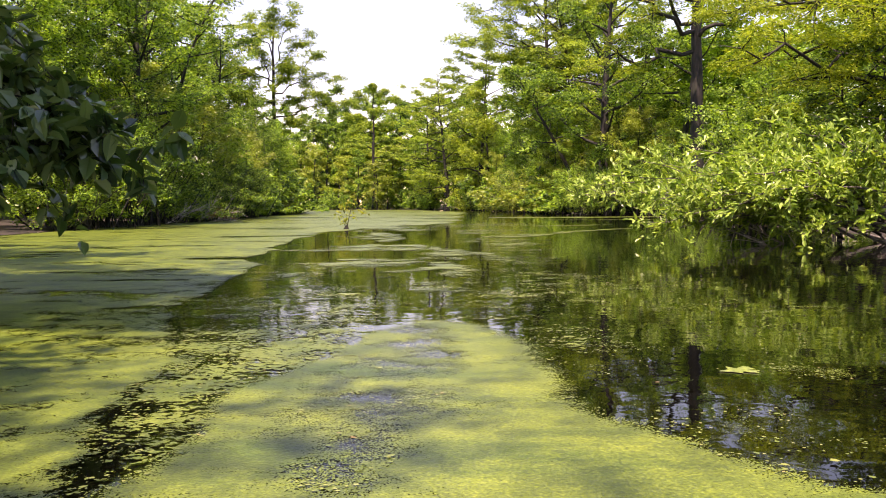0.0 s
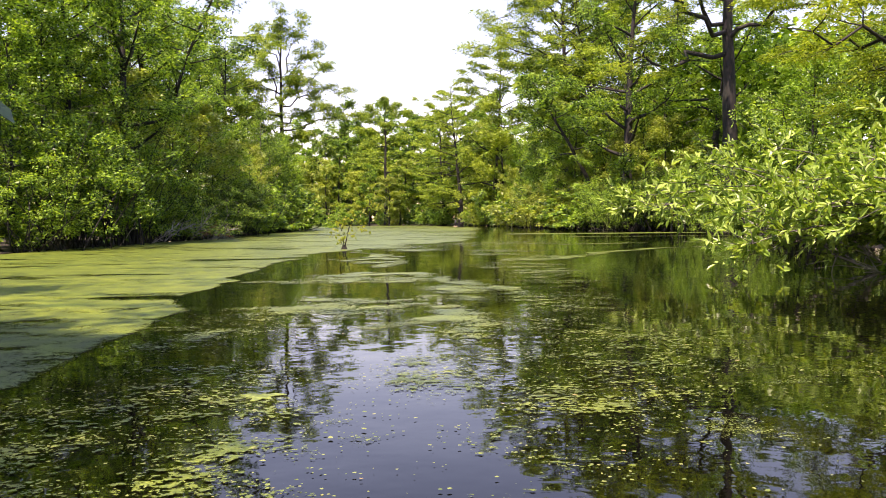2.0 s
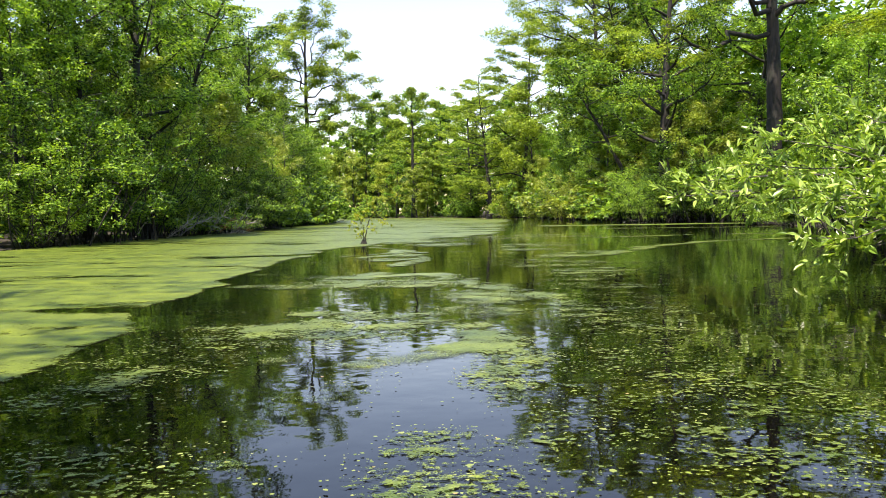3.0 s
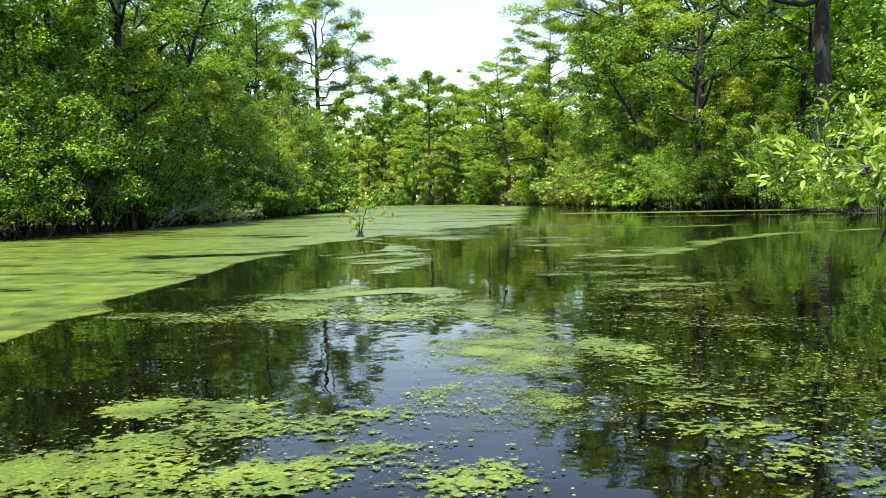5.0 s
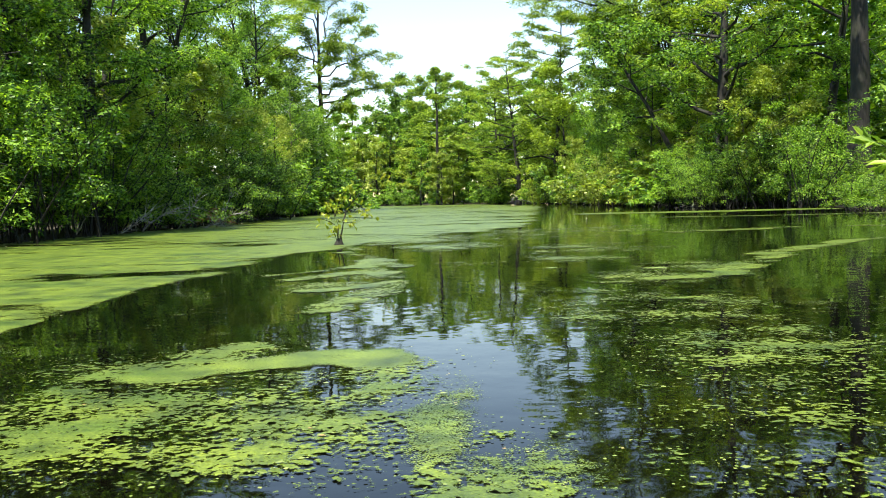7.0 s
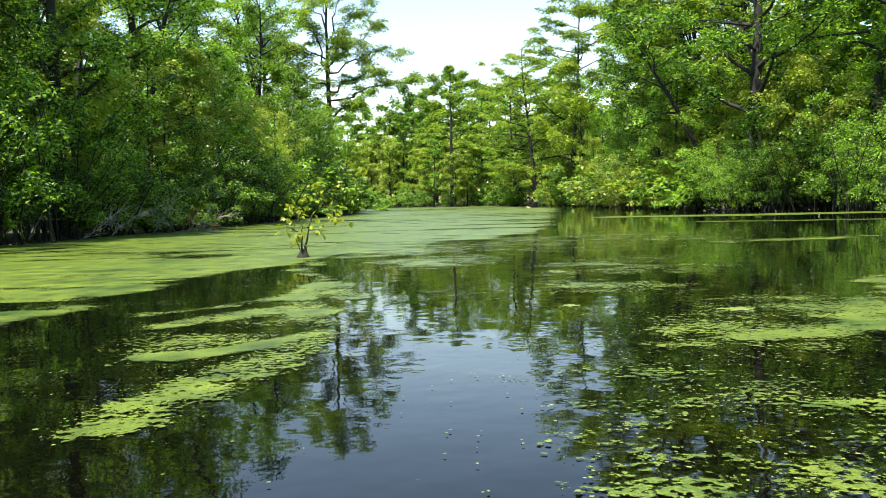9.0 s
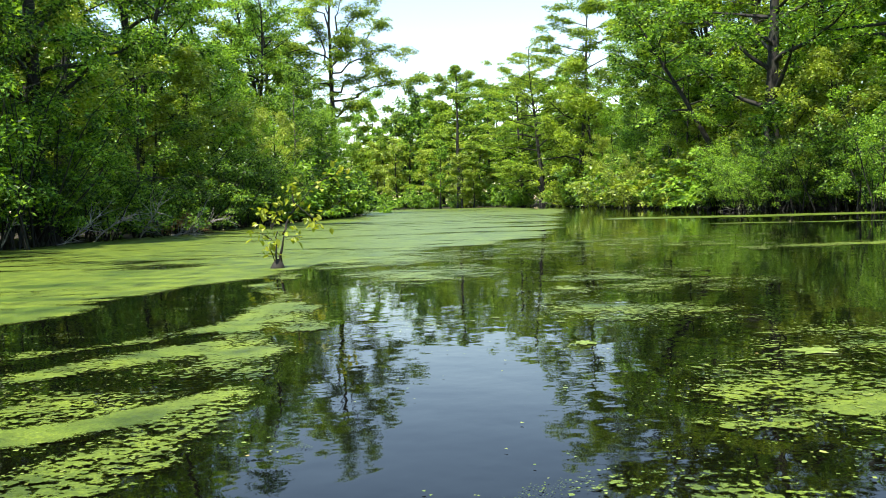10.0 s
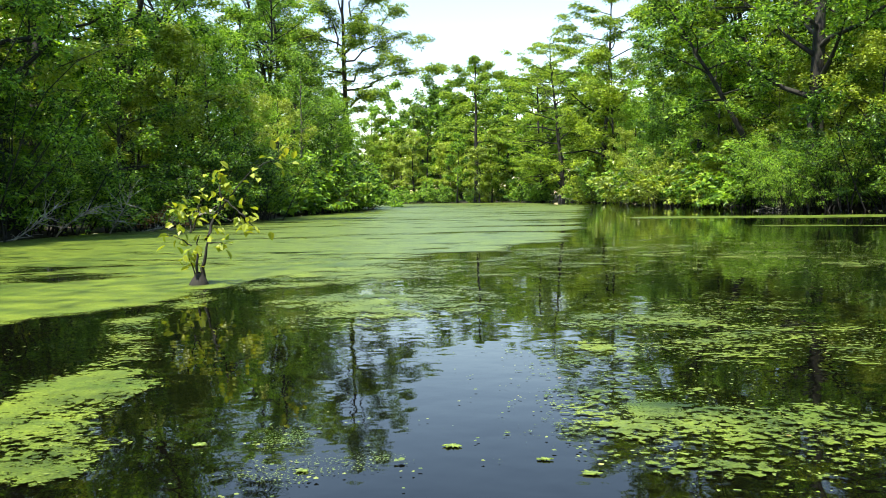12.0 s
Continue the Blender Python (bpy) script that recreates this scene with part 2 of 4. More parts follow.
def spray_leaves(rng, sprays, count, flat, length, width, droop=0.25, gather=0.5):
    """Leaves gathered in sprays; sprays (S, 4): centre and radius."""
    sp = np.asarray(sprays, float)
    sp = sp[rng.random(len(sp)) < gather]
    sp[:, 3] *= rng.uniform(0.65, 1.15, len(sp))
    w = sp[:, 3] ** 2
    pick = rng.choice(len(sp), count, p=w / w.sum())
    way = rng.normal(0, 1, (count, 3))
    way[:, 2] = np.abs(way[:, 2]) * rng.choice([1, 1, 1, -0.6], count)
    way /= np.linalg.norm(way, axis=1)[:, None] + 1e-9
    off = way * (rng.random((count, 1)) ** 0.45) * 0.95
    off *= np.array([1, 1, flat * 1.5])
    off *= sp[pick, 3:4]
    c = sp[pick, :3] + off
    c[:, 2] -= 0.25 * (off[:, 0] ** 2 + off[:, 1] ** 2) / (sp[pick, 3] + 0.1)
    axis = off + rng.normal(0, 0.5, (count, 3)) * sp[pick, 3:4]
    axis /= np.linalg.norm(axis, axis=1)[:, None] + 1e-9
    axis[:, 2] = axis[:, 2] * 0.5 - droop
    normal = rng.normal(0, 0.6, (count, 3)) + 0.6 * way + np.array([0, 0, 0.7])
    return leaves(rng, c, axis, normal, length, width, shape="small")


def wobble_line(rng, start, direction, length, steps, bend=0.12, rise=0.0):
    p, d = np.array(start, float), np.array(direction, float)
    d /= np.linalg.norm(d)
    out = [p.copy()]
    for _ in range(steps):
        d = d + rng.normal(0, bend, 3) + np.array([0, 0, rise])
        d /= np.linalg.norm(d)
        p = p + d * length / steps
        out.append(p.copy())
    return np.array(out)


def build_tree(name, seed, height, trunk_r, crown_from, reach, limbs, leaf_count, leaf_mat, leaf, spray_r, flat,
               bark=None, rise=0.03, tilt=(0, 0), top_taper=0.35, elev=0.35, flare=1.6):
    """A tree at the origin: trunk, each large limb, the thin branches in one, and a crown of small leaves in sprays."""
    rng = np.random.default_rng(seed)
    root = new(name)
    trunk = wobble_line(rng, (0, 0, -0.5), (tilt[0], tilt[1], 1), height * 0.96 + 0.5, 14, 0.035)
    tz = np.linspace(0, 1, len(trunk))
    rad = trunk_r * (1 - 0.88 * tz) * (1 + (flare - 1) * np.exp(-tz * 16))
    bark = bark or BARK
    tubes = [tube(trunk, rad, 9)]
    trunk_ob = tubes_object("trunk", tubes, bark, root)
    sprays, thin = [], []
    az = rng.uniform(0, 6.28)
    for i in range(limbs):
        u = (i + rng.uniform(0, 0.8)) / limbs
        h = crown_from + (1 - crown_from) * u * 0.97
        k = h * (len(trunk) - 1)
        i0 = min(int(k), len(trunk) - 2)
        start = trunk[i0] + (trunk[i0 + 1] - trunk[i0]) * (k - i0)
        az += 2.4 + rng.uniform(-0.5, 0.5)
        prof = math.sin(math.pi * min(1, 0.3 + 0.55 * u)) if u < 0.6 else 1 - (1 - top_taper) * (u - 0.6) / 0.4
        ln = reach * prof * rng.uniform(0.7, 1.15)
        e = elev * rng.uniform(0.3, 1.5) + 0.35 * u
        line = wobble_line(rng, start, (math.cos(az), math.sin(az), e), ln, 7, 0.15, rise)
        r0 = max(0.025, trunk_r * 0.46 * (1 - 0.65 * h))
        lt = tube(line, r0 * np.linspace(1, 0.15, len(line)), 5 if i % 3 == 0 else 4)
        if i % 3 == 0 and u < 0.75:
            tubes_object("limb", [lt], bark, trunk_ob)
        else:
            thin.append(tube(line[::2], r0 * np.linspace(1, 0.15, len(line[::2])), 3))
        for j in range(3, len(line)):
            f = j / (len(line) - 1)
            sprays.append((*line[j], spray_r * rng.uniform(0.6, 1.0)))
            for s in range(2):
                d = line[j] - line[j - 1]
                side = np.array([-d[1], d[0], 0]) * rng.choice([-1, 1]) + d * rng.uniform(0.2, 1)
                side[2] += rng.uniform(-0.1, 0.25) * np.linalg.norm(side)
                tl = ln * rng.uniform(0.14, 0.36) * (1.15 - 0.6 * f)
                tw = wobble_line(rng, line[j], side, tl, 2, 0.16, rise)
                if s == 0 and j % 2:
                    thin.append(tube(tw, r0 * 0.3 * np.linspace(1, 0.2, 3), 3))
                sprays.append((*tw[-1], spray_r * rng.uniform(0.5, 1.1)))
                sprays.append((*tw[1], spray_r * rng.uniform(0.4, 0.8)))
    sprays.append((*trunk[-1], spray_r * 0.8))
    tagged(tubes_object("branchwork", thin, bark, root), kind="stuff")
    v, f = spray_leaves(rng, sprays, int(leaf_count * 1.85), flat, leaf[0] * 0.76, leaf[1] * 0.76)
    fast_mesh("crown", v, f, 3, leaf_mat, root)
    return root


def build_shrub(name, seed, size, stems, leaf_count, leaf_mat, leaf, spray_r, hang=0.0, bark=None):
    """A many-stemmed bush at the origin; size: half width, half depth, height."""
    rng = np.random.default_rng(seed)
    root = new(name)
    lines, sprays = [], []
    for i in range(stems):
        az = rng.uniform(0, 6.28)
        e = rng.uniform(0.35, 2.2)
        ln = size[2] * rng.uniform(0.6, 1.15)
        p = (rng.normal(0, size[0] * 0.3), rng.normal(0, size[1] * 0.3), -0.3)
        line = wobble_line(rng, p, (math.cos(az) * size[0] / size[2], math.sin(az) * size[1] / size[2], e), ln, 6, 0.17, -0.06 * hang)
        r0 = rng.uniform(0.02, 0.05)
        lines.append(tube(line, r0 * np.linspace(1, 0.2, len(line)), 3))
        for j in range(2, len(line)):
            sprays.append((*line[j], spray_r * rng.uniform(0.6, 1.1)))
            d = rng.normal(0, 1, 3); d[2] = d[2] * 0.4 - 0.15 * hang
            tw = wobble_line(rng, line[j], d, size[0] * rng.uniform(0.2, 0.5), 2, 0.2, -0.08 * hang)
            if j % 3 == 0:
                lines.append(tube(tw, r0 * 0.35 * np.linspace(1, 0.3, 3), 3))
            sprays.append((*tw[-1], spray_r * rng.uniform(0.5, 1)))
    sprays = [s for s in sprays if s[2] > 0.08 + s[3] * 0.4]
    tagged(tubes_object("branchwork", lines, bark or BARK, root), kind="stuff")
    v, f = spray_leaves(rng, sprays, int(leaf_count * 1.85), 0.55, leaf[0] * 0.76, leaf[1] * 0.76)
    fast_mesh("crown", v, f, 3, leaf_mat, root)
    return root


# ---- plan of the river: waterline, left bank upstream and back down the right bank ----
LEFT = [(-8, -40), (-8.2, 0), (-10, 10), (-14.4, 21), (-15.6, 34), (-15, 47), (-15.5, 60), (-16.5, 78), (-17.5, 96), (-24, 108), (-36, 130), (-52, 165), (-70, 190)]
RIGHT = [(-60, 215), (-32, 183), (-20, 168), (-8, 150), (3.5, 123), (8, 95), (9, 80), (10, 68), (13, 61), (15, 56), (14, 44), (12, 34), (11, 22), (9.5, 8), (9, -40)]
RIVER = np.array(LEFT + RIGHT, float)


def inside(poly, x, y):
    res = np.zeros(x.shape, bool)
    for (x0, y0), (x1, y1) in zip(poly, np.roll(poly, -1, 0)):
        cross = (y0 > y) != (y1 > y)
        res ^= cross & (x < (x1 - x0) * (y - y0) / (y1 - y0 + 1e-12) + x0)
    return res


def line_distance(line, x, y, closed=False):
    best = np.full(x.shape, 1e9)
    pts = list(line) + ([line[0]] if closed else [])
    for (x0, y0), (x1, y1) in zip(pts[:-1], pts[1:]):
        dx, dy = x1 - x0, y1 - y0
        t = np.clip(((x - x0) * dx + (y - y0) * dy) / (dx * dx + dy * dy + 1e-12), 0, 1)
        best = np.minimum(best, np.hypot(x - x0 - t * dx, y - y0 - t * dy))
    return best


def signed(poly, x, y):
    """Distance from the outline, positive inside."""
    d = line_distance(poly, x, y, True)
    return np.where(inside(np.asarray(poly, float), x, y), d, -d)


def lattice(ix, iy, seed):
    h = (ix.astype(np.int64) * 374761393 + iy.astype(np.int64) * 668265263 + seed * 974634777) & 0x7FFFFFFF
    h = ((h ^ (h >> 13)) * 1274126177) & 0x7FFFFFFF
    return ((h ^ (h >> 16)) & 0xFFFF) / 65535.0


def vnoise(x, y, seed=0):
    ix, iy = np.floor(x), np.floor(y)
    fx, fy = x - ix, y - iy
    fx, fy = fx * fx * (3 - 2 * fx), fy * fy * (3 - 2 * fy)
    a, b = lattice(ix, iy, seed), lattice(ix + 1, iy, seed)
    c, d = lattice(ix, iy + 1, seed), lattice(ix + 1, iy + 1, seed)
    return (a * (1 - fx) + b * fx) * (1 - fy) + (c * (1 - fx) + d * fx) * fy


def fbm(x, y, seed=0, octaves=4):
    total, amp, norm = 0, 1.0, 0
    for o in range(octaves):
        total = total + amp * vnoise(x * 2 ** o, y * 2 ** o, seed + o * 17)
        norm += amp
        amp *= 0.55
    return total / norm


# ---- ground: one sheet, sunk under the water ----
gx = np.concatenate([np.linspace(-900, -80, 10), np.linspace(-70, 50, 61), np.linspace(60, 900, 10)])
gy = np.concatenate([np.linspace(-500, -50, 7), np.linspace(-40, 230, 109), np.linspace(250, 1500, 12)])
GX, GY = np.meshgrid(gx, gy)
sd = signed(RIVER, GX, GY)
GZ = np.where(sd > 0, -0.15 - np.minimum(sd, 4) * 0.25, 0.02 + np.minimum(-sd, 12) * 0.03) + 0.12 * (fbm(GX * 0.4, GY * 0.4, 3) - 0.5) * (sd < 0)
nx, ny = len(gx), len(gy)
gi = np.arange(nx * ny).reshape(ny, nx)
gf = np.stack([gi[:-1, :-1], gi[:-1, 1:], gi[1:, 1:], gi[1:, :-1]], -1).reshape(-1, 4)
ground = fast_mesh("ground", np.stack([GX, GY, GZ], -1).reshape(-1, 3), gf, 4, SOIL, smooth=True)
tagged(ground, "dark muddy swamp ground with leaf litter", "ground", kind="structure")
water = mesh_object("water", [(-90, -45, 0), (30, -45, 0), (30, 230, 0), (-90, 230, 0)], [(0, 1, 2, 3)], WATER)
tagged(water, "still dark brown river water mirroring trees and sky", "water", kind="structure")

# ---- duckweed ----
MAIN = [(-10, -40), (-7.5, -40), (-5, -2), (-1.2, 1.5), (-1.23, 2.5), (-1.47, 3.6), (-1.55, 4.7), (-1.8, 5.6), (-2.4, 7.1), (-2.55, 8.9), (-2.7, 9.8), (-2.8, 11.2), (-2.95, 12.4), (-3.35, 13.6),
        (-3.5, 14.6), (-3.6, 16.1), (-3.4, 16.8), (-3.85, 17.5), (-3.9, 20), (-4.1, 22), (-4.1, 23.4), (-3.5, 24.0), (-4.05, 24.7), (-4.1, 26.9), (-3.9, 28.1), (-3.5, 29.3), (-3.3, 31), (-2.2, 33.5), (-1.0, 35.5), (0.2, 38),
        (1.0, 50), (1.8, 66), (2.5, 95), (-6, 143), (-22, 165), (-60, 200), (-75, 190), (-52, 165), (-24, 112), (-17.5, 96), (-15.4, 47), (-17, 30), (-12, 8)]
NEAR = [(-3, -6), (-1.1, 1.0), (-1.2, 2.4), (-1.1, 2.9), (-1.0, 3.3), (-1.0, 4.0), (-0.86, 4.7), (-0.7, 5.2), (-0.18, 6.2), (0.12, 6.2), (0.35, 5.8), (0.5, 5.1), (0.57, 4.4), (0.66, 3.8), (0.76, 3.35), (0.95, 3.1), (1.15, 2.9), (1.5, 2.6), (2.6, 2.0), (5, -6)]
# strips of weed: line, half width, soft edge, share covered, grain (0 fine film, 1 clumps)
STRIPS = [
    ([(-1.9, 17.55), (-1.45, 17.95), (-0.95, 18.15), (-0.65, 18.0)], 0.1, 0.16, 0.92, 0.15),
    ([(-3.2, 16.5), (-2.6, 16.8), (-2.1, 17.5), (-1.6, 18.3)], 0.1, 0.35, 0.55, 1.0),
    ([(-0.6, 17.9), (0.06, 16.4), (0.47, 15.3), (0.75, 14.1), (0.95, 13.2)], 0.1, 0.35, 0.5, 0.9),
    ([(-1.6, 12.3), (-1.1, 13.1), (-0.5, 13.1), (0.0, 12.5), (0.25, 11.4), (0.15, 10.2)], 0.1, 0.35, 0.48, 0.8),
    ([(-1.5, 13.3), (-1.0, 13.15), (-0.5, 13.2)], 0.12, 0.3, 0.56, 0.8),
    ([(-0.66, 10.9), (-0.27, 11.25), (0.09, 11.5)], 0.1, 0.2, 0.68, 0.1),
    ([(-3.4, 29.9), (-3.0, 28.8), (-3.0, 27.8), (-2.25, 26.3), (-2.1, 25.2), (-1.85, 24.1), (-2.05, 23.5), (-2.6, 23.1)], 0.06, 0.28, 0.62, 0.95),
    ([(-2.2, 24.5), (-2.5, 24.0), (-3.1, 23.6)], 0.06, 0.2, 0.6, 0.9),
    ([(-1.2, 22.45), (-1.5, 21.95), (-2.0, 21.7)], 0.08, 0.18, 0.75, 0.6),
    ([(-1.85, 24.0), (-1.3, 22.7), (-1.2, 21.6), (-1.35, 20.9), (-1.5, 20.0)], 0.08, 0.32, 0.55, 1.0),
    ([(-1.9, 25.6), (-1.5, 24.6)], 0.1, 0.25, 0.5, 0.8),
    ([(1.2, 21.9), (2.5, 22.6), (3.9, 25.2), (5.8, 27.5), (8.4, 28.9)], 0.1, 0.36, 0.62, 0.8),
    ([(4.0, 32.5), (7, 33.5), (10.5, 33)], 0.1, 0.5, 0.5, 0.8),
    ([(4.5, 53.5), (9, 51.5), (14.5, 50.5)], 1.1, 0.6, 1.05, 0.2),
    ([(6, 44.5), (9, 43), (13, 42.5)], 0.15, 0.5, 0.65, 0.5),
]
# patches of weed: x, y, radius x, radius y, share covered, grain
PATCHES = [
    (-1.7, 16.9, 1.3, 1.25, 0.52, 1.0), (-0.75, 16.6, 0.6, 0.9, 0.5, 1.0), (-1.3, 5.2, 0.75, 2.0, 0.52, 1.0), (-1.1, 3.2, 0.35, 0.9, 0.5, 1.0), (-1.6, 7.6, 0.9, 1.6, 0.45, 1.0), (-0.9, 6.6, 0.5, 0.8, 0.4, 1.0), (0.6, 7.2, 0.6, 1.4, 0.4, 0.9),
    (0.9, 9.5, 0.9, 2.4, 0.3, 1.0), (1.1, 13.6, 0.9, 2.2, 0.3, 1.0), (0.05, 14.7, 0.55, 1.1, 0.72, 0.3), (0.1, 13.4, 0.6, 0.8, 0.46, 0.4), (-0.12, 16.75, 0.2, 0.55, 0.75, 0.3), (-0.3, 17.3, 0.4, 0.5, 0.4, 0.1), (0.2, 16.0, 0.3, 0.7, 0.5, 0.5), (-0.05, 8.6, 0.45, 0.9, 0.35, 0.7),
    (1.75, 22.5, 0.8, 1.5, 0.46, 1.0), (2.5, 23.4, 0.7, 1.0, 0.46, 1.0), (0.6, 25.9, 0.6, 1.1, 0.48, 0.9), (0.78, 25.65, 0.16, 0.25, 0.75, 0.4), (1.2, 25.2, 0.9, 1.0, 0.52, 1.0), (1.0, 28.5, 0.9, 1.8, 0.3, 0.9), (-2.4, 32.4, 2.0, 2.4, 0.6, 0.7), (-1.2, 29.5, 1.2, 2.2, 0.42, 0.8),
    (-1.9, 22.3, 0.7, 1.0, 0.42, 1.0), (-1.2, 12.4, 0.9, 0.9, 0.42, 0.9), (-2.2, 11.2, 0.8, 1.6, 0.3, 1.0), (1.4, 17.5, 1.0, 2.2, 0.36, 1.0), (1.3, 20.3, 1.0, 1.8, 0.34, 1.0), (1.8, 27.5, 1.2, 2.4, 0.3, 1.0), (0.0, 33.5, 2.0, 4.0, 0.42, 0.6), (2.8, 35.5, 3.0, 5.0, 0.34, 0.6), (0.9, 5.0, 0.4, 0.8, 0.3, 1.0),
]


def ease(t):
    t = np.clip(t, 0, 1)
    return t * t * (3 - 2 * t)


def weed_cover(x, y):
    """The share of the water covered at each place, and the weed's grain there."""
    wx = x + 0.35 * (fbm(x * 1.1, y * 0.8, 5, 4) - 0.5)
    wy = y + 0.9 * (fbm(x * 0.8, y * 0.7, 9, 4) - 0.5)
    far = np.clip((y - 20) / 60, 0, 1)
    main = ease(0.5 + signed(MAIN, wx, wy) / (0.3 + 2.6 * far)) * 0.86
    rag, wide, lane = fbm(x * 1.5, y * 1.9, 21, 4) - 0.5, fbm(x * 0.25, y * 0.7, 41, 4) - 0.5, fbm(x * 0.5, y * 1.5, 51, 5) - 0.5
    torn = 2.6 * np.minimum(0, lane + 0.05) + 0.5 * rag
    main = main + (torn + (0.5 + 1.0 * np.clip((y - 25) / 12, 0, 1)) * wide) * (main > 0.05) - 0.3 * np.exp(-(((x + 2.6) / 1.2) ** 2 + ((y - 7.5) / 4.5) ** 2) ** 2)
    near = ease(0.5 + signed(NEAR, wx, wy) / 0.3) * (0.92 + 0.6 * rag + 0.9 * np.minimum(0, lane))
    near = near - 0.34 * np.exp(-(((x + 0.3) / 0.5) ** 2 + ((y - 4.5) / 1.8) ** 2) ** 2) - 0.4 * np.exp(-(((x + 0.36) / 0.2) ** 2 + ((y - 2.75) / 0.35) ** 2) ** 2)
    cover, grain = np.maximum(main, near), np.where(near > main, 0.2, 0.55)
    for line, half, soft, share, g in STRIPS:
        c = share * ease(1 - (line_distance(line, wx, wy) - half) / soft) + 1.0 * rag - 0.03
        grain, cover = np.where(c > cover, g, grain), np.maximum(cover, c)
    for cx, cy, rx, ry, share, g in PATCHES:
        e = np.exp(-(((wx - cx) / rx) ** 2 + ((wy - cy) / ry) ** 2) ** 1.5)
        c = share * e + (0.55 * rag + 0.35 * wide) * np.minimum(1, 2 * e)
        grain, cover = np.where(c > cover, g, grain), np.maximum(cover, c)
    return np.where(signed(RIVER, x, y) > 0.05, np.clip(cover, 0, 1.15), 0), grain


def weed_sheet(name, x0, x1, y0, y1, cell, z):
    """A floating sheet where there is weed, cut along its edge; it carries the share covered and the grain."""
    xs, ys = np.linspace(x0, x1, round((x1 - x0) / cell) + 1), np.linspace(y0, y1, round((y1 - y0) / cell) + 1)
    X, Y = np.meshgrid(xs, ys)
    C, G = weed_cover(X, Y)
    Cf, Gf = C.ravel(), G.ravel()
    Ff = Cf - 0.17
    idx = np.arange(X.size).reshape(X.shape)
    corner = np.stack([idx[:-1, :-1], idx[:-1, 1:], idx[1:, 1:], idx[1:, :-1]], -1).reshape(-1, 4)
    pos = Ff[corner] > 0
    k = pos.sum(1)
    V = np.stack([X.ravel(), Y.ravel(), np.full(X.size, z)], 1)
    extra, extra_c, extra_g, cut, base = [], [], [], {}, len(V)
    faces = [tuple(c) for c in corner[k == 4].tolist()]
    edge = (k > 0) & (k < 4)
    for c, p in zip(corner[edge].tolist(), pos[edge].tolist()):
        poly = []
        for a in range(4):
            b = (a + 1) % 4
            if p[a]:
                poly.append(c[a])
            if p[a] != p[b]:
                key = (min(c[a], c[b]), max(c[a], c[b]))
                if key not in cut:
                    t = Ff[c[a]] / (Ff[c[a]] - Ff[c[b]])
                    cut[key] = base + len(extra)
                    extra.append(V[c[a]] + (V[c[b]] - V[c[a]]) * t)
                    extra_c.append(Cf[c[a]] + (Cf[c[b]] - Cf[c[a]]) * t)
                    extra_g.append(Gf[c[a]] if p[a] else Gf[c[b]])
                poly.append(cut[key])
        if len(poly) > 2:
            faces.append(tuple(poly))
    V = np.concatenate([V, np.array(extra).reshape(-1, 3)])
    Cf, Gf = np.concatenate([Cf, extra_c]), np.concatenate([Gf, extra_g])
    used = np.zeros(len(V), bool)
    for f in faces:
        used[list(f)] = True
    remap = np.cumsum(used) - 1
    ob = mesh_object(name, V[used].tolist(), [tuple(int(remap[i]) for i in f) for f in faces], WEED)
    for key, values in (("cover", Cf[used]), ("grain", Gf[used])):
        ob.data.attributes.new(key, "FLOAT", "POINT").data.foreach_set("value", values.astype(np.float32))
    return tagged(ob, "pale green duckweed mat floating on dark water", "duckweed", kind="stuff")


weed_sheet("duckweed_mat", -5.0, 4.0, 0.5, 20.0, 0.05, 0.006)
weed_sheet("duckweed_mat", -5.0, 4.0, 20.0, 34.0, 0.06, 0.006)
weed_sheet("duckweed_mat", -8.0, 5.0, -8.0, 0.5, 0.2, 0.006)
weed_sheet("duckweed_mat", -16.6, -5.0, -4.0, 34.0, 0.16, 0.006)
weed_sheet("duckweed_mat", 4.0, 14.0, 10.0, 34.0, 0.18, 0.006)
weed_sheet("duckweed_mat", -16.6, 15.5, 34.0, 64.0, 0.2, 0.006)
weed_sheet("duckweed_mat", -60.0, 12.0, 64.0, 190.0, 0.6, 0.006)


def loose_leaves(seed, tries):
    """Single floating leaves and scraps, strewn where the weed thins out and sparsely over the open water."""
    r = np.random.default_rng(seed)
    y = 0.8 + 36 * r.random(tries) ** 1.15
    x = r.uniform(-1, 1, tries) * (1.6 + 0.14 * y) + 0.2 - np.clip(y - 12, 0, 8) * 0.1
    cover, _ = weed_cover(x, y)
    crest = fbm(x * 7, y * 8, 67, 3)
    chance = np.where(cover > 0.62, 0, 0.004 + 0.6 * cover) * np.clip((crest - 0.38) * 5, 0, 1.4)
    keep = r.random(tries) < chance
    x, y = x[keep], y[keep]
    n = len(x)
    size = np.where(r.random(n) < 0.05, r.uniform(0.009, 0.016, n), r.uniform(0.003, 0.009, n)) * (1 + np.clip((y - 26) / 12, 0, 1.0))
    ang = np.linspace(0, 2 * np.pi, 5, endpoint=False)[None] + r.uniform(0, 6.28, (n, 1)) + r.normal(0, 0.2, (n, 5))
    rr = size[:, None] * r.uniform(0.55, 1.4, (n, 5))
    z = 0.009 + 0.004 * r.random((n, 1)) + np.zeros((1, 5))
    v = np.stack([x[:, None] + rr * np.cos(ang), y[:, None] + rr * np.sin(ang), z], -1)
    ob = fast_mesh("floating_leaves", v.reshape(-1, 3), np.arange(n * 5).reshape(n, 5), 5, FLAKE)
    tagged(ob, "small loose yellow-green floating leaves drifting on the water", "floating leaves", kind="stuff")


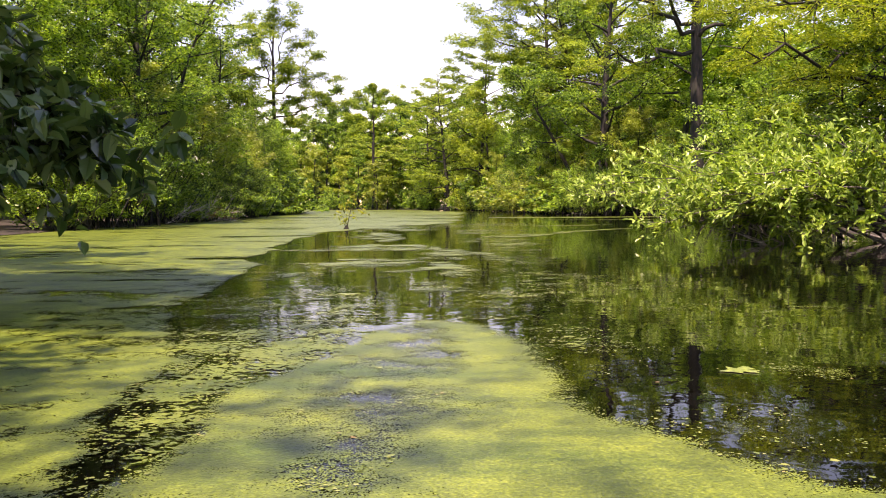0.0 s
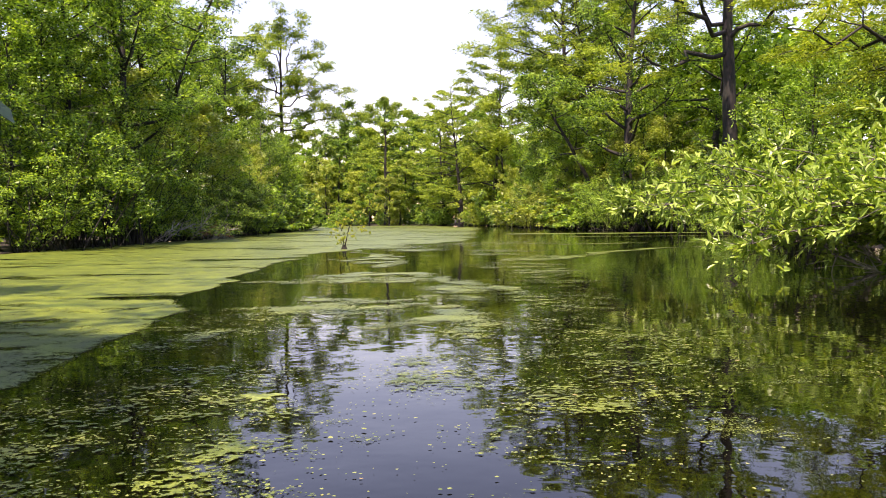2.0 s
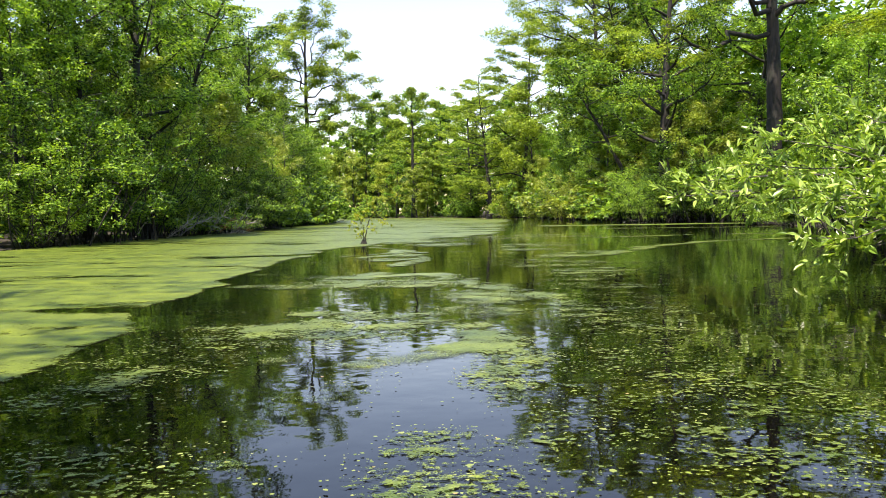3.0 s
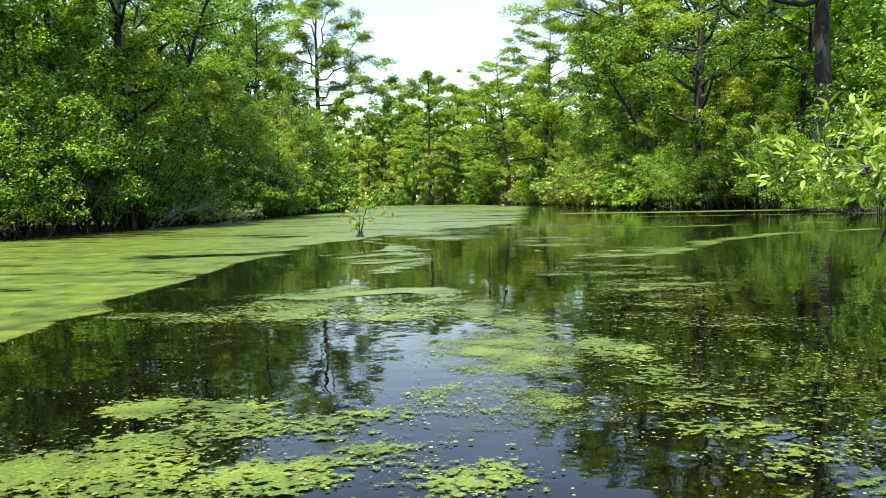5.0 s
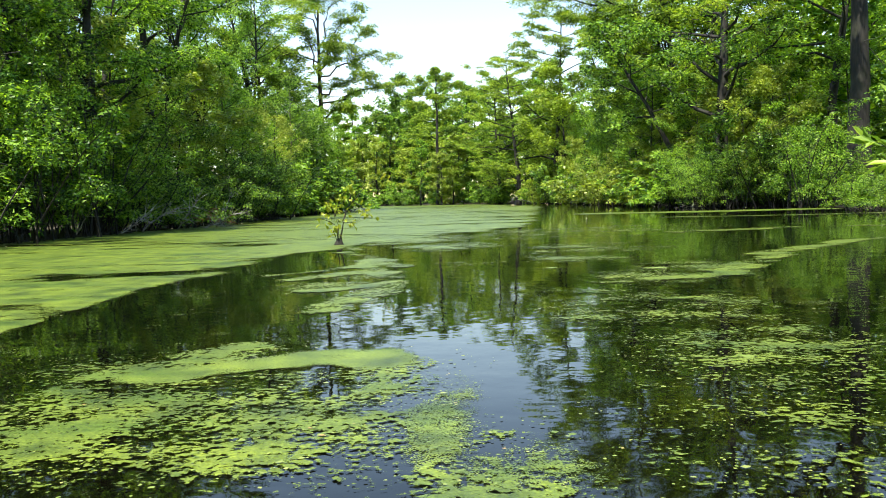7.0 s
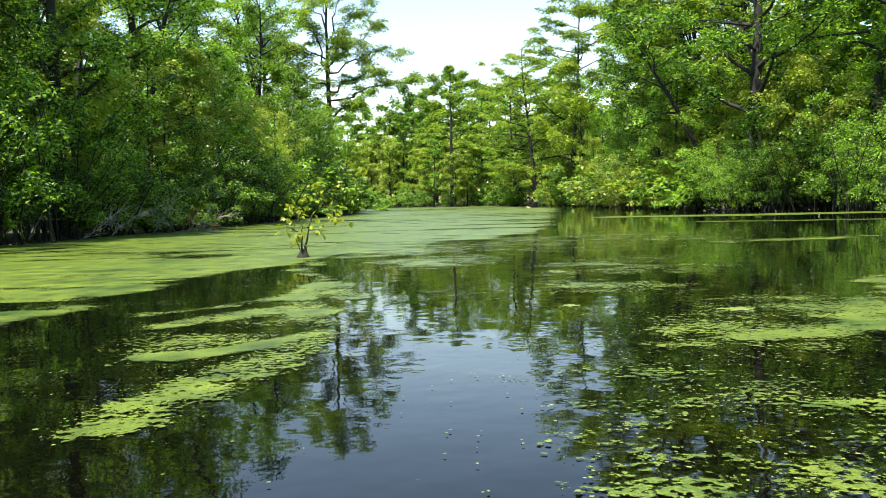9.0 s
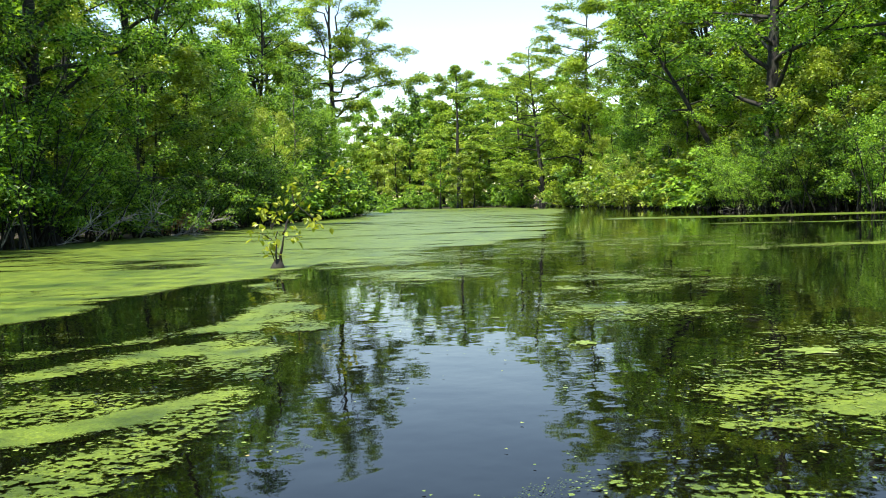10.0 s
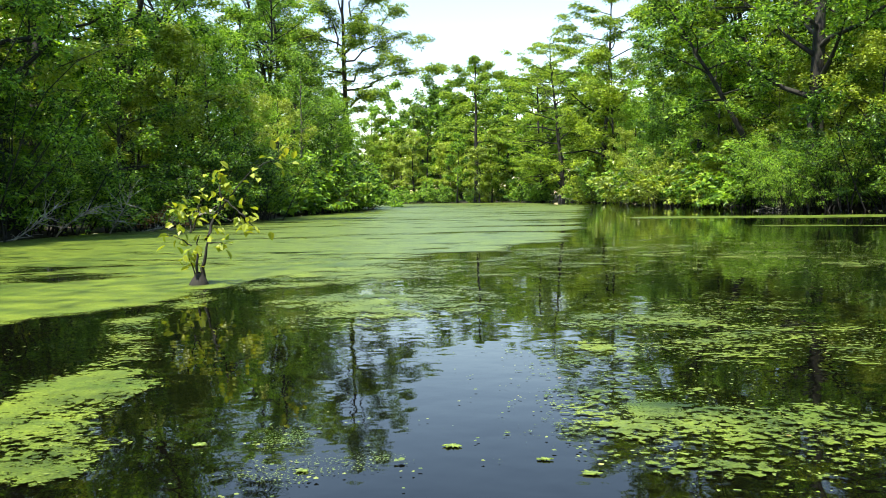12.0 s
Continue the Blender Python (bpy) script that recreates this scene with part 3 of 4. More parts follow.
loose_leaves(7, 420000)


def weed_clump(x, y, radius, seed):
    """A small ragged raft of floating leaves, a hand's breadth across."""
    r = np.random.default_rng(seed)
    bm = bmesh.new()
    n = 22
    ring = []
    for k in range(n):
        a = 2 * math.pi * k / n
        q = radius * r.uniform(0.35, 1.3)
        ring.append((x + q * math.cos(a) * 1.25, y + q * math.sin(a)))
    low = [bm.verts.new((px, py, 0.004)) for px, py in ring]
    top = [bm.verts.new((x + (px - x) * 0.96, y + (py - y) * 0.96, 0.006 + 0.002 * r.random())) for px, py in ring]
    mid = bm.verts.new((x, y, 0.008))
    for k in range(n):
        bm.faces.new((low[k], low[(k + 1) % n], top[(k + 1) % n], top[k]))
        bm.faces.new((top[k], top[(k + 1) % n], mid))
    me = bpy.data.meshes.new("weed_clump")
    bm.to_mesh(me)
    bm.free()
    me.materials.append(WEED_BRIGHT)
    return tagged(new("weed_clump", me), "small bright yellow-green clump of floating weed on the water", "weed clump", "weed clumps")


WEED_BRIGHT, nodes, links, bsdf = material("weed_bright")
n1 = noise_tex(nodes, links, 45, 3)
r1 = ramp(nodes, [(0.35, (0.07, 0.11, 0.012)), (0.65, (0.19, 0.26, 0.04))])
links.new(n1.outputs["Fac"], r1.inputs[0]); links.new(r1.outputs[0], bsdf.inputs["Base Color"])
bsdf.inputs["Roughness"].default_value = 0.5
for k, (x, y, q) in enumerate([(0.61, 23.75, 0.075), (1.89, 23.42, 0.11), (-1.0, 8.2, 0.1), (1.62, 4.3, 0.08), (-0.02, 24.92, 0.026), (0.33, 24.79, 0.02), (0.49, 24.66, 0.024), (-1.01, 24.85, 0.03), (-0.51, 24.6, 0.018), (0.9, 15.5, 0.03), (1.45, 17.9, 0.045)]):
    weed_clump(x, y, q, 900 + k)


# ---- trees and bushes ----
def along(line, step, start=0.0):
    """Points every step metres along a line, with the direction to its left."""
    out, left = [], start
    for (x0, y0), (x1, y1) in zip(line[:-1], line[1:]):
        ln = math.hypot(x1 - x0, y1 - y0)
        d = left
        while d < ln:
            t = d / ln
            out.append((x0 + (x1 - x0) * t, y0 + (y1 - y0) * t, -(y1 - y0) / ln, (x1 - x0) / ln))
            d += step
        left = d - ln
    return out


def stand(x, y, z=0.0, turn=0.0, scale=1.0, tall=1.0):
    return pose(x, y, z, 0, 0, turn) @ Matrix.Diagonal((scale, scale, scale * tall, 1))


class Kind:
    """One built plant, set out again and again."""

    def __init__(self, root, label, category, group):
        self.root, self.first = tagged(root, label, category, group), True

    def put(self, m):
        if self.first:
            self.first = False
            self.root.matrix_basis = m
            return self.root
        keep = self.root.matrix_basis.copy()
        self.root.matrix_basis = Matrix()
        made = copy_thing(self.root, m)
        self.root.matrix_basis = keep
        return made


SHRUB_TEXT = "dense dark green waterside shrub hanging over the river edge"
shrubs = [Kind(build_shrub("shrub", 100 + i, size, 28, 6600, mat, (0.15, 0.09), 0.5, 0.6), text, "shrub", "shrubs along the banks")
          for i, (size, mat, text) in enumerate([((2.3, 2.0, 4.2), LEAF_SHRUB, SHRUB_TEXT), ((2.0, 2.2, 5.4), LEAF_BROAD, "tall leafy green shrub at the water's edge"),
                                                 ((2.6, 2.2, 3.2), LEAF_SHRUB, SHRUB_TEXT), ((2.2, 2.0, 3.6), LEAF_YELLOW, "light yellow-green willow shrub over the water")])]
small_trees = [Kind(build_tree("small_tree", 200 + i, h, 0.11, 0.1, 2.9, 24, 6800, mat, (0.18, 0.11), 0.6, 0.5, BARK_GREY if i == 1 else BARK), text, "tree", "small trees along the banks")
               for i, (h, mat, text) in enumerate([(8.5, LEAF_BROAD, "slender green broadleaf tree with leafy side branches"), (9.5, LEAF_SHRUB, "slender dark green broadleaf tree with grey bark"),
                                                   (8.0, LEAF_YELLOW, "slender yellow-green broadleaf tree")])]
tall_trees = [Kind(build_tree("tall_tree", 300 + i, h, 0.3, cf, 4.8, 26, 7600, mat, (0.27, 0.155), 0.85, 0.45), text, "tree", "tall trees behind the banks")
              for i, (h, cf, mat, text) in enumerate([(18, 0.22, LEAF_BROAD, "tall swamp tree with a dark trunk and green crown"), (20, 0.34, LEAF_BROAD, "tall forked swamp tree with an open green crown"),
                                                      (17, 0.25, LEAF_CYPRESS, "tall feathery green bald cypress")])]
CYPRESS_TEXT = "bald cypress with flat feathery layered branches"
cypress = [Kind(build_tree("cypress_tree", 400 + i, h, 0.34, cf, rch, n, 13000, LEAF_CYPRESS, (0.46, 0.14), 0.95, 0.24, BARK, 0.0, elev=0.12, flare=2.2, top_taper=tp), CYPRESS_TEXT, "tree", "cypress trees")
           for i, (h, cf, rch, n, tp) in enumerate([(24, 0.3, 7.5, 30, 0.75), (23, 0.12, 7.5, 38, 0.5), (24, 0.34, 8.0, 28, 0.85)])]
far_trees = [Kind(build_tree("far_tree", 500 + i, h, 0.22, 0.15, 4.0, 14, 2900, mat, (0.58, 0.32), 1.05, 0.45), text, "tree", "trees across the river bend")
             for i, (h, mat, text) in enumerate([(15, LEAF_CYPRESS, "distant yellow-green swamp tree"), (12, LEAF_YELLOW, "distant pale yellow-green tree"), (17, LEAF_BROAD, "distant green broadleaf tree")])]

far_shrubs = [Kind(build_shrub("shrub", 150 + i, size, 20, 1700, mat, (0.42, 0.25), 0.55, 0.6), text, "shrub", "shrubs along the banks")
              for i, (size, mat, text) in enumerate([((2.3, 2.0, 4.4), LEAF_SHRUB, SHRUB_TEXT), ((2.4, 2.2, 3.4), LEAF_BROAD, "leafy green shrub at the water's edge"),
                                                     ((2.2, 2.0, 3.8), LEAF_YELLOW, "light yellow-green willow shrub over the water")])]
rng = np.random.default_rng(11)


def fill(line, step, kinds, weights, back, spread, scale, from_y=-1e9, to_y=1e9):
    for x, y, lx, ly in along(line, step):
        if not from_y < y < to_y or math.hypot(x - 4.6, y - 118) < 3.0 or (back > 2 and 29 < y < 60 and x > 8):
            continue
        b = back + rng.uniform(-spread, spread)
        size = rng.uniform(*scale) * (0.55 if back < 2 and x > 8 and 36 < y < 50 else 1.0)  # low growth in front of the great cypress
        s = rng.uniform(-0.4, 0.4) * step
        k = kinds[rng.choice(len(kinds), p=np.array(weights) / sum(weights))]
        k.put(stand(x + lx * b + rng.normal(0, 0.3), y + ly * b + s, 0.05, rng.uniform(0, 360), size, rng.uniform(0.9, 1.15)))


# left bank
fill(LEFT, 3.2, shrubs, (4, 3, 4, 0.8), 0.6, 0.7, (0.85, 1.2), 31, 66)
fill(LEFT, 3.4, far_shrubs, (4, 3, 0.8), 1.0, 0.8, (0.9, 1.25), 66, 104)
fill(LEFT, 3.3, small_trees, (4, 4, 1.4), 2.6, 1.0, (0.85, 1.15), 31, 90)
fill(LEFT, 6.0, small_trees, (4, 4, 1.4), 3.0, 1.0, (0.9, 1.2), 90, 106)
fill(LEFT, 9.0, tall_trees, (4, 3, 2), 12.0, 2.0, (0.95, 1.2), 26, 104)
fill(LEFT, 9.0, far_trees, (2, 1, 4), 4.0, 2.5, (0.8, 1.0), -40, 14)
# the banks beside and behind the start
fill(LEFT, 5.0, far_shrubs, (3, 3, 1), 1.2, 0.6, (0.8, 1.1), -38, 10)
fill(RIGHT, 5.0, far_shrubs, (3, 3, 1), 1.6, 0.6, (0.8, 1.1), -38, 14)
fill(RIGHT, 9.0, far_trees, (2, 1, 4), 7.0, 2.5, (0.8, 1.1), -38, 18)
# right bank
fill(RIGHT, 3.8, shrubs, (3, 3, 3, 2.2), 1.0, 0.8, (0.85, 1.2), 57, 66)
fill(RIGHT, 3.3, shrubs, (4, 2, 4, 0), 0.5, 0.6, (0.85, 1.1), 27, 57)
fill(RIGHT, 3.4, far_shrubs, (3, 3, 2.5), 1.0, 0.8, (0.85, 1.25), 66, 121)
fill(RIGHT, 3.6, small_trees, (4, 3, 2), 2.8, 1.0, (0.85, 1.15), 57, 100)
fill(RIGHT, 5.5, small_trees, (4, 2, 2), 3.0, 1.0, (0.9, 1.2), 100, 118)
fill(RIGHT, 3.8, small_trees, (3, 5, 0), 3.0, 1.0, (0.85, 1.1), 22, 57)
fill(RIGHT, 7.0, tall_trees, (4, 3, 3), 6.5, 2.0, (0.95, 1.25), 26, 118)
# across the bend
fill(RIGHT, 4.5, far_shrubs, (3, 4, 1.5), 1.0, 1.0, (0.75, 1.1), 121, 230)
fill(RIGHT, 6.5, far_trees, (3, 3, 3), 5.0, 2.0, (0.8, 1.1), 119, 230)
fill(RIGHT, 7.0, far_trees, (3, 1, 4), 12.0, 3.0, (0.8, 0.98), 119, 165)
fill(RIGHT, 5.0, far_trees, (3, 1, 4), 13.0, 4.0, (1.2, 1.4), 165, 230)
fill(RIGHT, 6.0, far_trees, (3, 0, 4), 21.0, 3.0, (1.5, 1.7), 150, 230)

# single trees that stand out
for x, y, k, turn, s, tall in [(-29, 101, 2, 140, 1.1, 1.0), (0.8, 130, 1, 75, 1.05, 0.95), (-2.0, 137, 1, 15, 0.85, 1.05), (5.5, 122, 1, 215, 1.15, 1.0), (15, 77, 0, 150, 1.3, 0.9),
                               (15.0, 93, 1, 100, 1.0, 1.1), (15.5, 84, 0, 300, 1.0, 1.0)]:
    cypress[k].put(stand(x, y, 0, turn, s, tall))
trunks = Kind(build_tree("large_trunk_tree", 610, 20, 0.46, 0.24, 5.5, 26, 9500, LEAF_BROAD, (0.27, 0.155), 0.9, 0.5, BARK), "large old swamp tree with a thick dark trunk", "tree", "large trees on the banks")
for x, y, turn, s in [(13.0, 63.0, 130, 1.0), (-16.8, 44.5, 220, 0.75), (-23, 62, 20, 1.0)]:
    trunks.put(stand(x, y, 0, turn, s))


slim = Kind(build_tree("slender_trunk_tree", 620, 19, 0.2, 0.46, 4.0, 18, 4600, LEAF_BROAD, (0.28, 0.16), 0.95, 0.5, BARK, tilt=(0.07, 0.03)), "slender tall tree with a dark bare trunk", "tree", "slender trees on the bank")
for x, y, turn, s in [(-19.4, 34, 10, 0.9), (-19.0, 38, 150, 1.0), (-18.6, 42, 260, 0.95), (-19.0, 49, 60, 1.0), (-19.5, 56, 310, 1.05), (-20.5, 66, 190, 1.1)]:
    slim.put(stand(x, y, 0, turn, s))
for x, y, k, s in [(-21.5, 102, 0, 0.55), (-27, 98, 1, 1.3), (-25, 110, 2, 0.8), (-30, 106, 0, 1.3), (-24.6, 94, 2, 0.95), (-22.5, 112, 2, 0.45)]:
    tall_trees[k].put(stand(x, y, 0, 77 * y, s))
# trees that shade the water on the left
for x, y, turn, s in [(-8.8, 0.5, 0, 0.85), (-8.9, 4.6, 90, 0.88), (-10.4, 9.0, 210, 0.75), (-12.0, 13.0, 300, 0.7), (-8.3, -1.8, 40, 0.95), (-8.4, 2.4, 130, 0.92)]:
    tall_trees[0].put(stand(x, y, 0, turn, s))
for x, y, turn in [(-9.2, -4.0, 30), (-9.6, -8.6, 160)]:
    tall_trees[1].put(stand(x, y, 0, turn, 0.85))


def limbed_tree(name, seed, place, height, trunk_r, limbs, leaf_count, leaf_mat, leaf, spray_r, flat):
    """A tree whose large limbs are known: for each the height at which it leaves the trunk, and its tip from the foot."""
    r = np.random.default_rng(seed)
    root = new(name)
    root.location = place
    z = np.linspace(-0.5, height, 16)
    trunk = np.stack([np.cumsum(r.normal(0, 0.06, 16)), np.cumsum(r.normal(0, 0.06, 16)), z], 1)
    trunk[:, :2] -= trunk[1, :2]
    t = np.linspace(0, 1, 16)
    trunk_ob = tubes_object("trunk", [tube(trunk, trunk_r * (1 - 0.85 * t) * (1 + 0.8 * np.exp(-t * 16)), 10)], BARK, root)
    sprays, thin = [], []
    for h, dx, dy, tip in limbs:
        a = np.array([np.interp(h, z, trunk[:, 0]), np.interp(h, z, trunk[:, 1]), h])
        b = np.array([dx, dy, tip])
        u = np.linspace(0, 1, 9)[:, None]
        ln = np.linalg.norm(b - a)
        line = a + (b - a) * u + np.array([[0, 0, 1.0]]) * np.sin(np.pi * u) * r.uniform(-0.02, 0.1) * ln
        line[1:-1] += r.normal(0, 0.035 * ln, (7, 3))
        r0 = max(0.04, trunk_r * 0.42 * (1 - 0.6 * h / height))
        tubes_object("limb", [tube(line, r0 * np.linspace(1, 0.2, 9), 6)], BARK, trunk_ob)
        for j in range(3, 9):
            sprays.append((*line[j], spray_r * r.uniform(0.6, 1.0)))
            d = (line[j] - line[j - 1]) / np.linalg.norm(line[j] - line[j - 1])
            for side in (-1, 1):
                out = np.array([-d[1], d[0], 0]) * side + d * r.uniform(0.3, 1.0)
                out[2] += r.uniform(-0.05, 0.3)
                tw = wobble_line(r, line[j], out, ln * r.uniform(0.14, 0.3) * (1.3 - 0.09 * j), 3, 0.15, 0.02)
                thin.append(tube(tw, r0 * 0.25 * np.linspace(1, 0.2, 4), 3))
                sprays += [(*tw[2], spray_r * r.uniform(0.5, 0.9)), (*tw[3], spray_r * r.uniform(0.6, 1.0))]
    tagged(tubes_object("branchwork", thin, BARK, root), kind="stuff")
    v, f = spray_leaves(r, sprays, leaf_count * 2, flat, leaf[0] * 0.8, leaf[1] * 0.8, gather=0.75)
    fast_mesh("crown", v, f, 3, leaf_mat, root)
    return root


# open-crowned cypress against the sky
sky_cypress = limbed_tree("cypress_tree", 660, (-21.8, 104, 0), 26, 0.42, [
    (12.5, 9.6, -1, 14.2), (13.5, 6.0, -2, 15.0), (15.5, 7.9, 0.5, 17.4), (16.5, 5.8, -1, 20.3), (18, 4.4, 1, 23.0), (16, -2.4, -1, 21.5), (19, 2.6, 0, 26.0), (20, -3.0, 1, 25.5), (17, -5.5, 0, 19.0), (14, -6.0, -1, 16.0),
    (12, -5.0, -2, 13.0), (21, 0.5, -2, 27.0), (15, 2.5, -4, 18.5), (11, 4.0, -3, 11.6)], 15000, LEAF_CYPRESS, (0.42, 0.14), 1.3, 0.3)
tagged(sky_cypress, "tall bald cypress with open crown and long level limbs", "tree", "cypress trees")
bend_cypress = limbed_tree("cypress_tree", 661, (-13.6, 157, 0), 23.6, 0.42, [
    (17.5, -5.2, -1, 18.4), (18, 5.2, -1, 19.6), (19, -4.4, 0, 20.6), (20, 4.4, 0, 21.6), (21, -3.0, -1, 22.6), (21.5, 2.6, 0, 23.2), (22, 0, -1, 24.2), (16, 3.2, -2, 16.6), (15, -3.6, -2, 15.4), (13, 4.5, -1, 13.4),
    (12, -4.5, -2, 12.6), (10, 4.0, -2, 10.4), (18, 0.5, -4, 19.0)], 8000, LEAF_CYPRESS, (0.46, 0.16), 1.2, 0.3)
tagged(bend_cypress, "flat-topped bald cypress with a tall bare trunk at the bend", "tree", "cypress trees")
bank_cypress = limbed_tree("cypress_tree", 664, (11.8, 88, 0), 27, 0.45, [
    (17, -9.8, -2, 18.6), (18, -7.2, 0, 20.6), (16, -6.4, -2, 16.8), (19, -8.2, 1, 22.4), (20, -5.5, -1, 24.2), (21, -4.0, 0, 26.0), (22, -2, -1, 27.5), (18, 4, -3, 20), (15, 5, -2, 16), (14, -5.0, -4, 14.6), (22, 3, 0, 26), (20, 6, -1, 23)],
    15000, LEAF_CYPRESS, (0.4, 0.13), 1.35, 0.32)
tagged(bank_cypress, "tall bald cypress reaching level limbs over the river", "tree", "cypress trees")
great_cypress = limbed_tree("great_cypress_tree", 662, (18.0, 56.5, 0), 25, 0.6, [
    (11.6, -8.0, -2, 10.2), (13, -8.8, -6, 14.6), (13.5, -5.5, -4, 15.6), (12.4, 5, -3, 14), (15, -6, 2, 17.5), (16, 2, -5, 18.5), (17, -4, -5, 19), (18, 4, 2, 21), (19, -3, 3, 22), (20, 2, -3, 24)],
    11000, LEAF_CYPRESS_LIT, (0.32, 0.1), 0.9, 0.3)
tagged(great_cypress, "great bald cypress with thick dark trunk and feathery limbs", "tree", "cypress trees")
near_cypress = limbed_tree("cypress_tree", 663, (16.4, 27.0, 0), 17, 0.32, [
    (5.4, -7.4, -3.0, 5.5), (6.5, -6.2, 1.0, 8.0), (7.0, -7.2, -2.0, 7.3), (4.8, -5.2, -1.6, 4.6), (8.2, -5.4, -4.0, 8.6), (6.0, -4.6, -5.0, 6.2), (9.0, -5.4, 3.0, 10.0), (4.4, -4.0, 2.0, 4.3), (5.6, -5.6, 3.0, 6.2), (7.6, -5.6, 4.0, 8.2), (10, -4, -3, 11)],
    17000, LEAF_CYPRESS_LIT, (0.2, 0.055), 0.75, 0.3)
tagged(near_cypress, "sunlit yellow-green cypress with feathery boughs over the bank", "tree", "cypress trees")


for x, y, k, s in [(-12.4, 149, 1, 0.75), (-16.5, 153, 2, 0.68), (-10.5, 150, 0, 0.6)]:
    far_trees[k].put(stand(x, y, 0, 31 * y, s))


for x, y, k, s in [(20.5, 50, 0, 1.2), (22.5, 55, 1, 1.25), (21, 45, 1, 1.1), (19.6, 61.5, 0, 1.1), (17.5, 66.0, 1, 1.0), (23.5, 49, 0, 1.3), (19.8, 40, 1, 1.0), (18.6, 34, 0, 1.0)]:
    small_trees[k].put(stand(x, y, 0, 47 * y, s))


golden = tagged(build_tree("yellow_tree", 650, 16, 0.2, 0.1, 5.2, 26, 9000, LEAF_GOLD, (0.4, 0.24), 1.0, 0.5, BARK), "bright yellow-green tree leaning towards the water", "tree")
golden.matrix_basis = stand(7.0, 117.5, 0, 40, 1.12)
gold_shrub = tagged(build_shrub("gold_shrub", 642, (3.4, 3.0, 5.6), 26, 3000, LEAF_GOLD, (0.4, 0.24), 0.8, 0.7), "bright yellow-green shrub spreading over the water", "shrub")
gold_shrub.matrix_basis = stand(4.6, 118.5, 0, 10, 1.0)
shrubs[3].put(stand(8.6, 84, 0, 200, 1.2))
leaning = tagged(build_tree("leaning_tree", 630, 15, 0.26, 0.5, 3.6, 14, 2600, LEAF_BROAD, (0.34, 0.2), 0.85, 0.5, BARK, tilt=(-0.55, -0.1)), "dark trunk leaning out over the river", "tree")
leaning.matrix_basis = stand(13.5, 71, 0)


for x, y, s in [(14.8, 58.4, 0.8), (11.2, 63.4, 0.6), (11.0, 60.4, 0.62), (12.6, 59.4, 0.7)]:
    shrubs[1].put(stand(x, y, 0, 50 * y, s))
brown = Kind(build_shrub("brown_shrub", 640, (1.2, 1.0, 1.6), 14, 700, LEAF_BROWN, (0.16, 0.09), 0.35, 0.8), "small shrub with withered red-brown leaves", "shrub", "withered shrubs")
brown.put(stand(-14.0, 49.0, 0, 0, 0.8))
pale = Kind(build_shrub("pale_shrub", 641, (1.8, 1.6, 2.6), 20, 1400, LEAF_PALE, (0.35, 0.2), 0.5, 0.8), "pale grey-green shrub hanging over the water", "shrub", "pale shrubs")
pale.put(stand(8.3, 92.5, 0, 30, 1.0))
pale.put(stand(11.8, 63.0, 0, 100, 0.6))


# woods behind the banks: a deep mass of foliage nobody could count
def far_woods(name, line, seed, count, back0, back1, top, size):
    r = np.random.default_rng(seed)
    pts = along(line, 0.5)
    p = np.array(pts)[r.integers(0, len(pts), count)]
    b = r.uniform(back0, back1, count)
    x, y = p[:, 0] + p[:, 2] * b + r.normal(0, 1, count), p[:, 1] + p[:, 3] * b + r.normal(0, 1, count)
    crest = top * (0.62 + 0.6 * fbm(x * 0.13, y * 0.13, seed, 3))
    z = crest * r.random(count) ** 0.8
    c = np.stack([x, y, z], 1)
    v, f = leaves(r, c, r.normal(0, 1, (count, 3)) * np.array([1, 1, 0.5]), r.normal(0, 0.6, (count, 3)) + np.array([0, 0, 1]), size, size * 0.6)
    ob = fast_mesh(name, v, f, 3, LEAF_BROAD)
    return tagged(ob, "deep green swamp woods behind the river banks", "woods", kind="stuff")


far_woods("woods", LEFT[2:9], 71, 26000, 11, 24, 13, 0.85)
far_woods("woods", RIGHT[4:14], 72, 44000, 10, 24, 16, 0.8)
far_woods("woods", RIGHT[:5], 73, 16000, 14, 34, 17, 1.1)


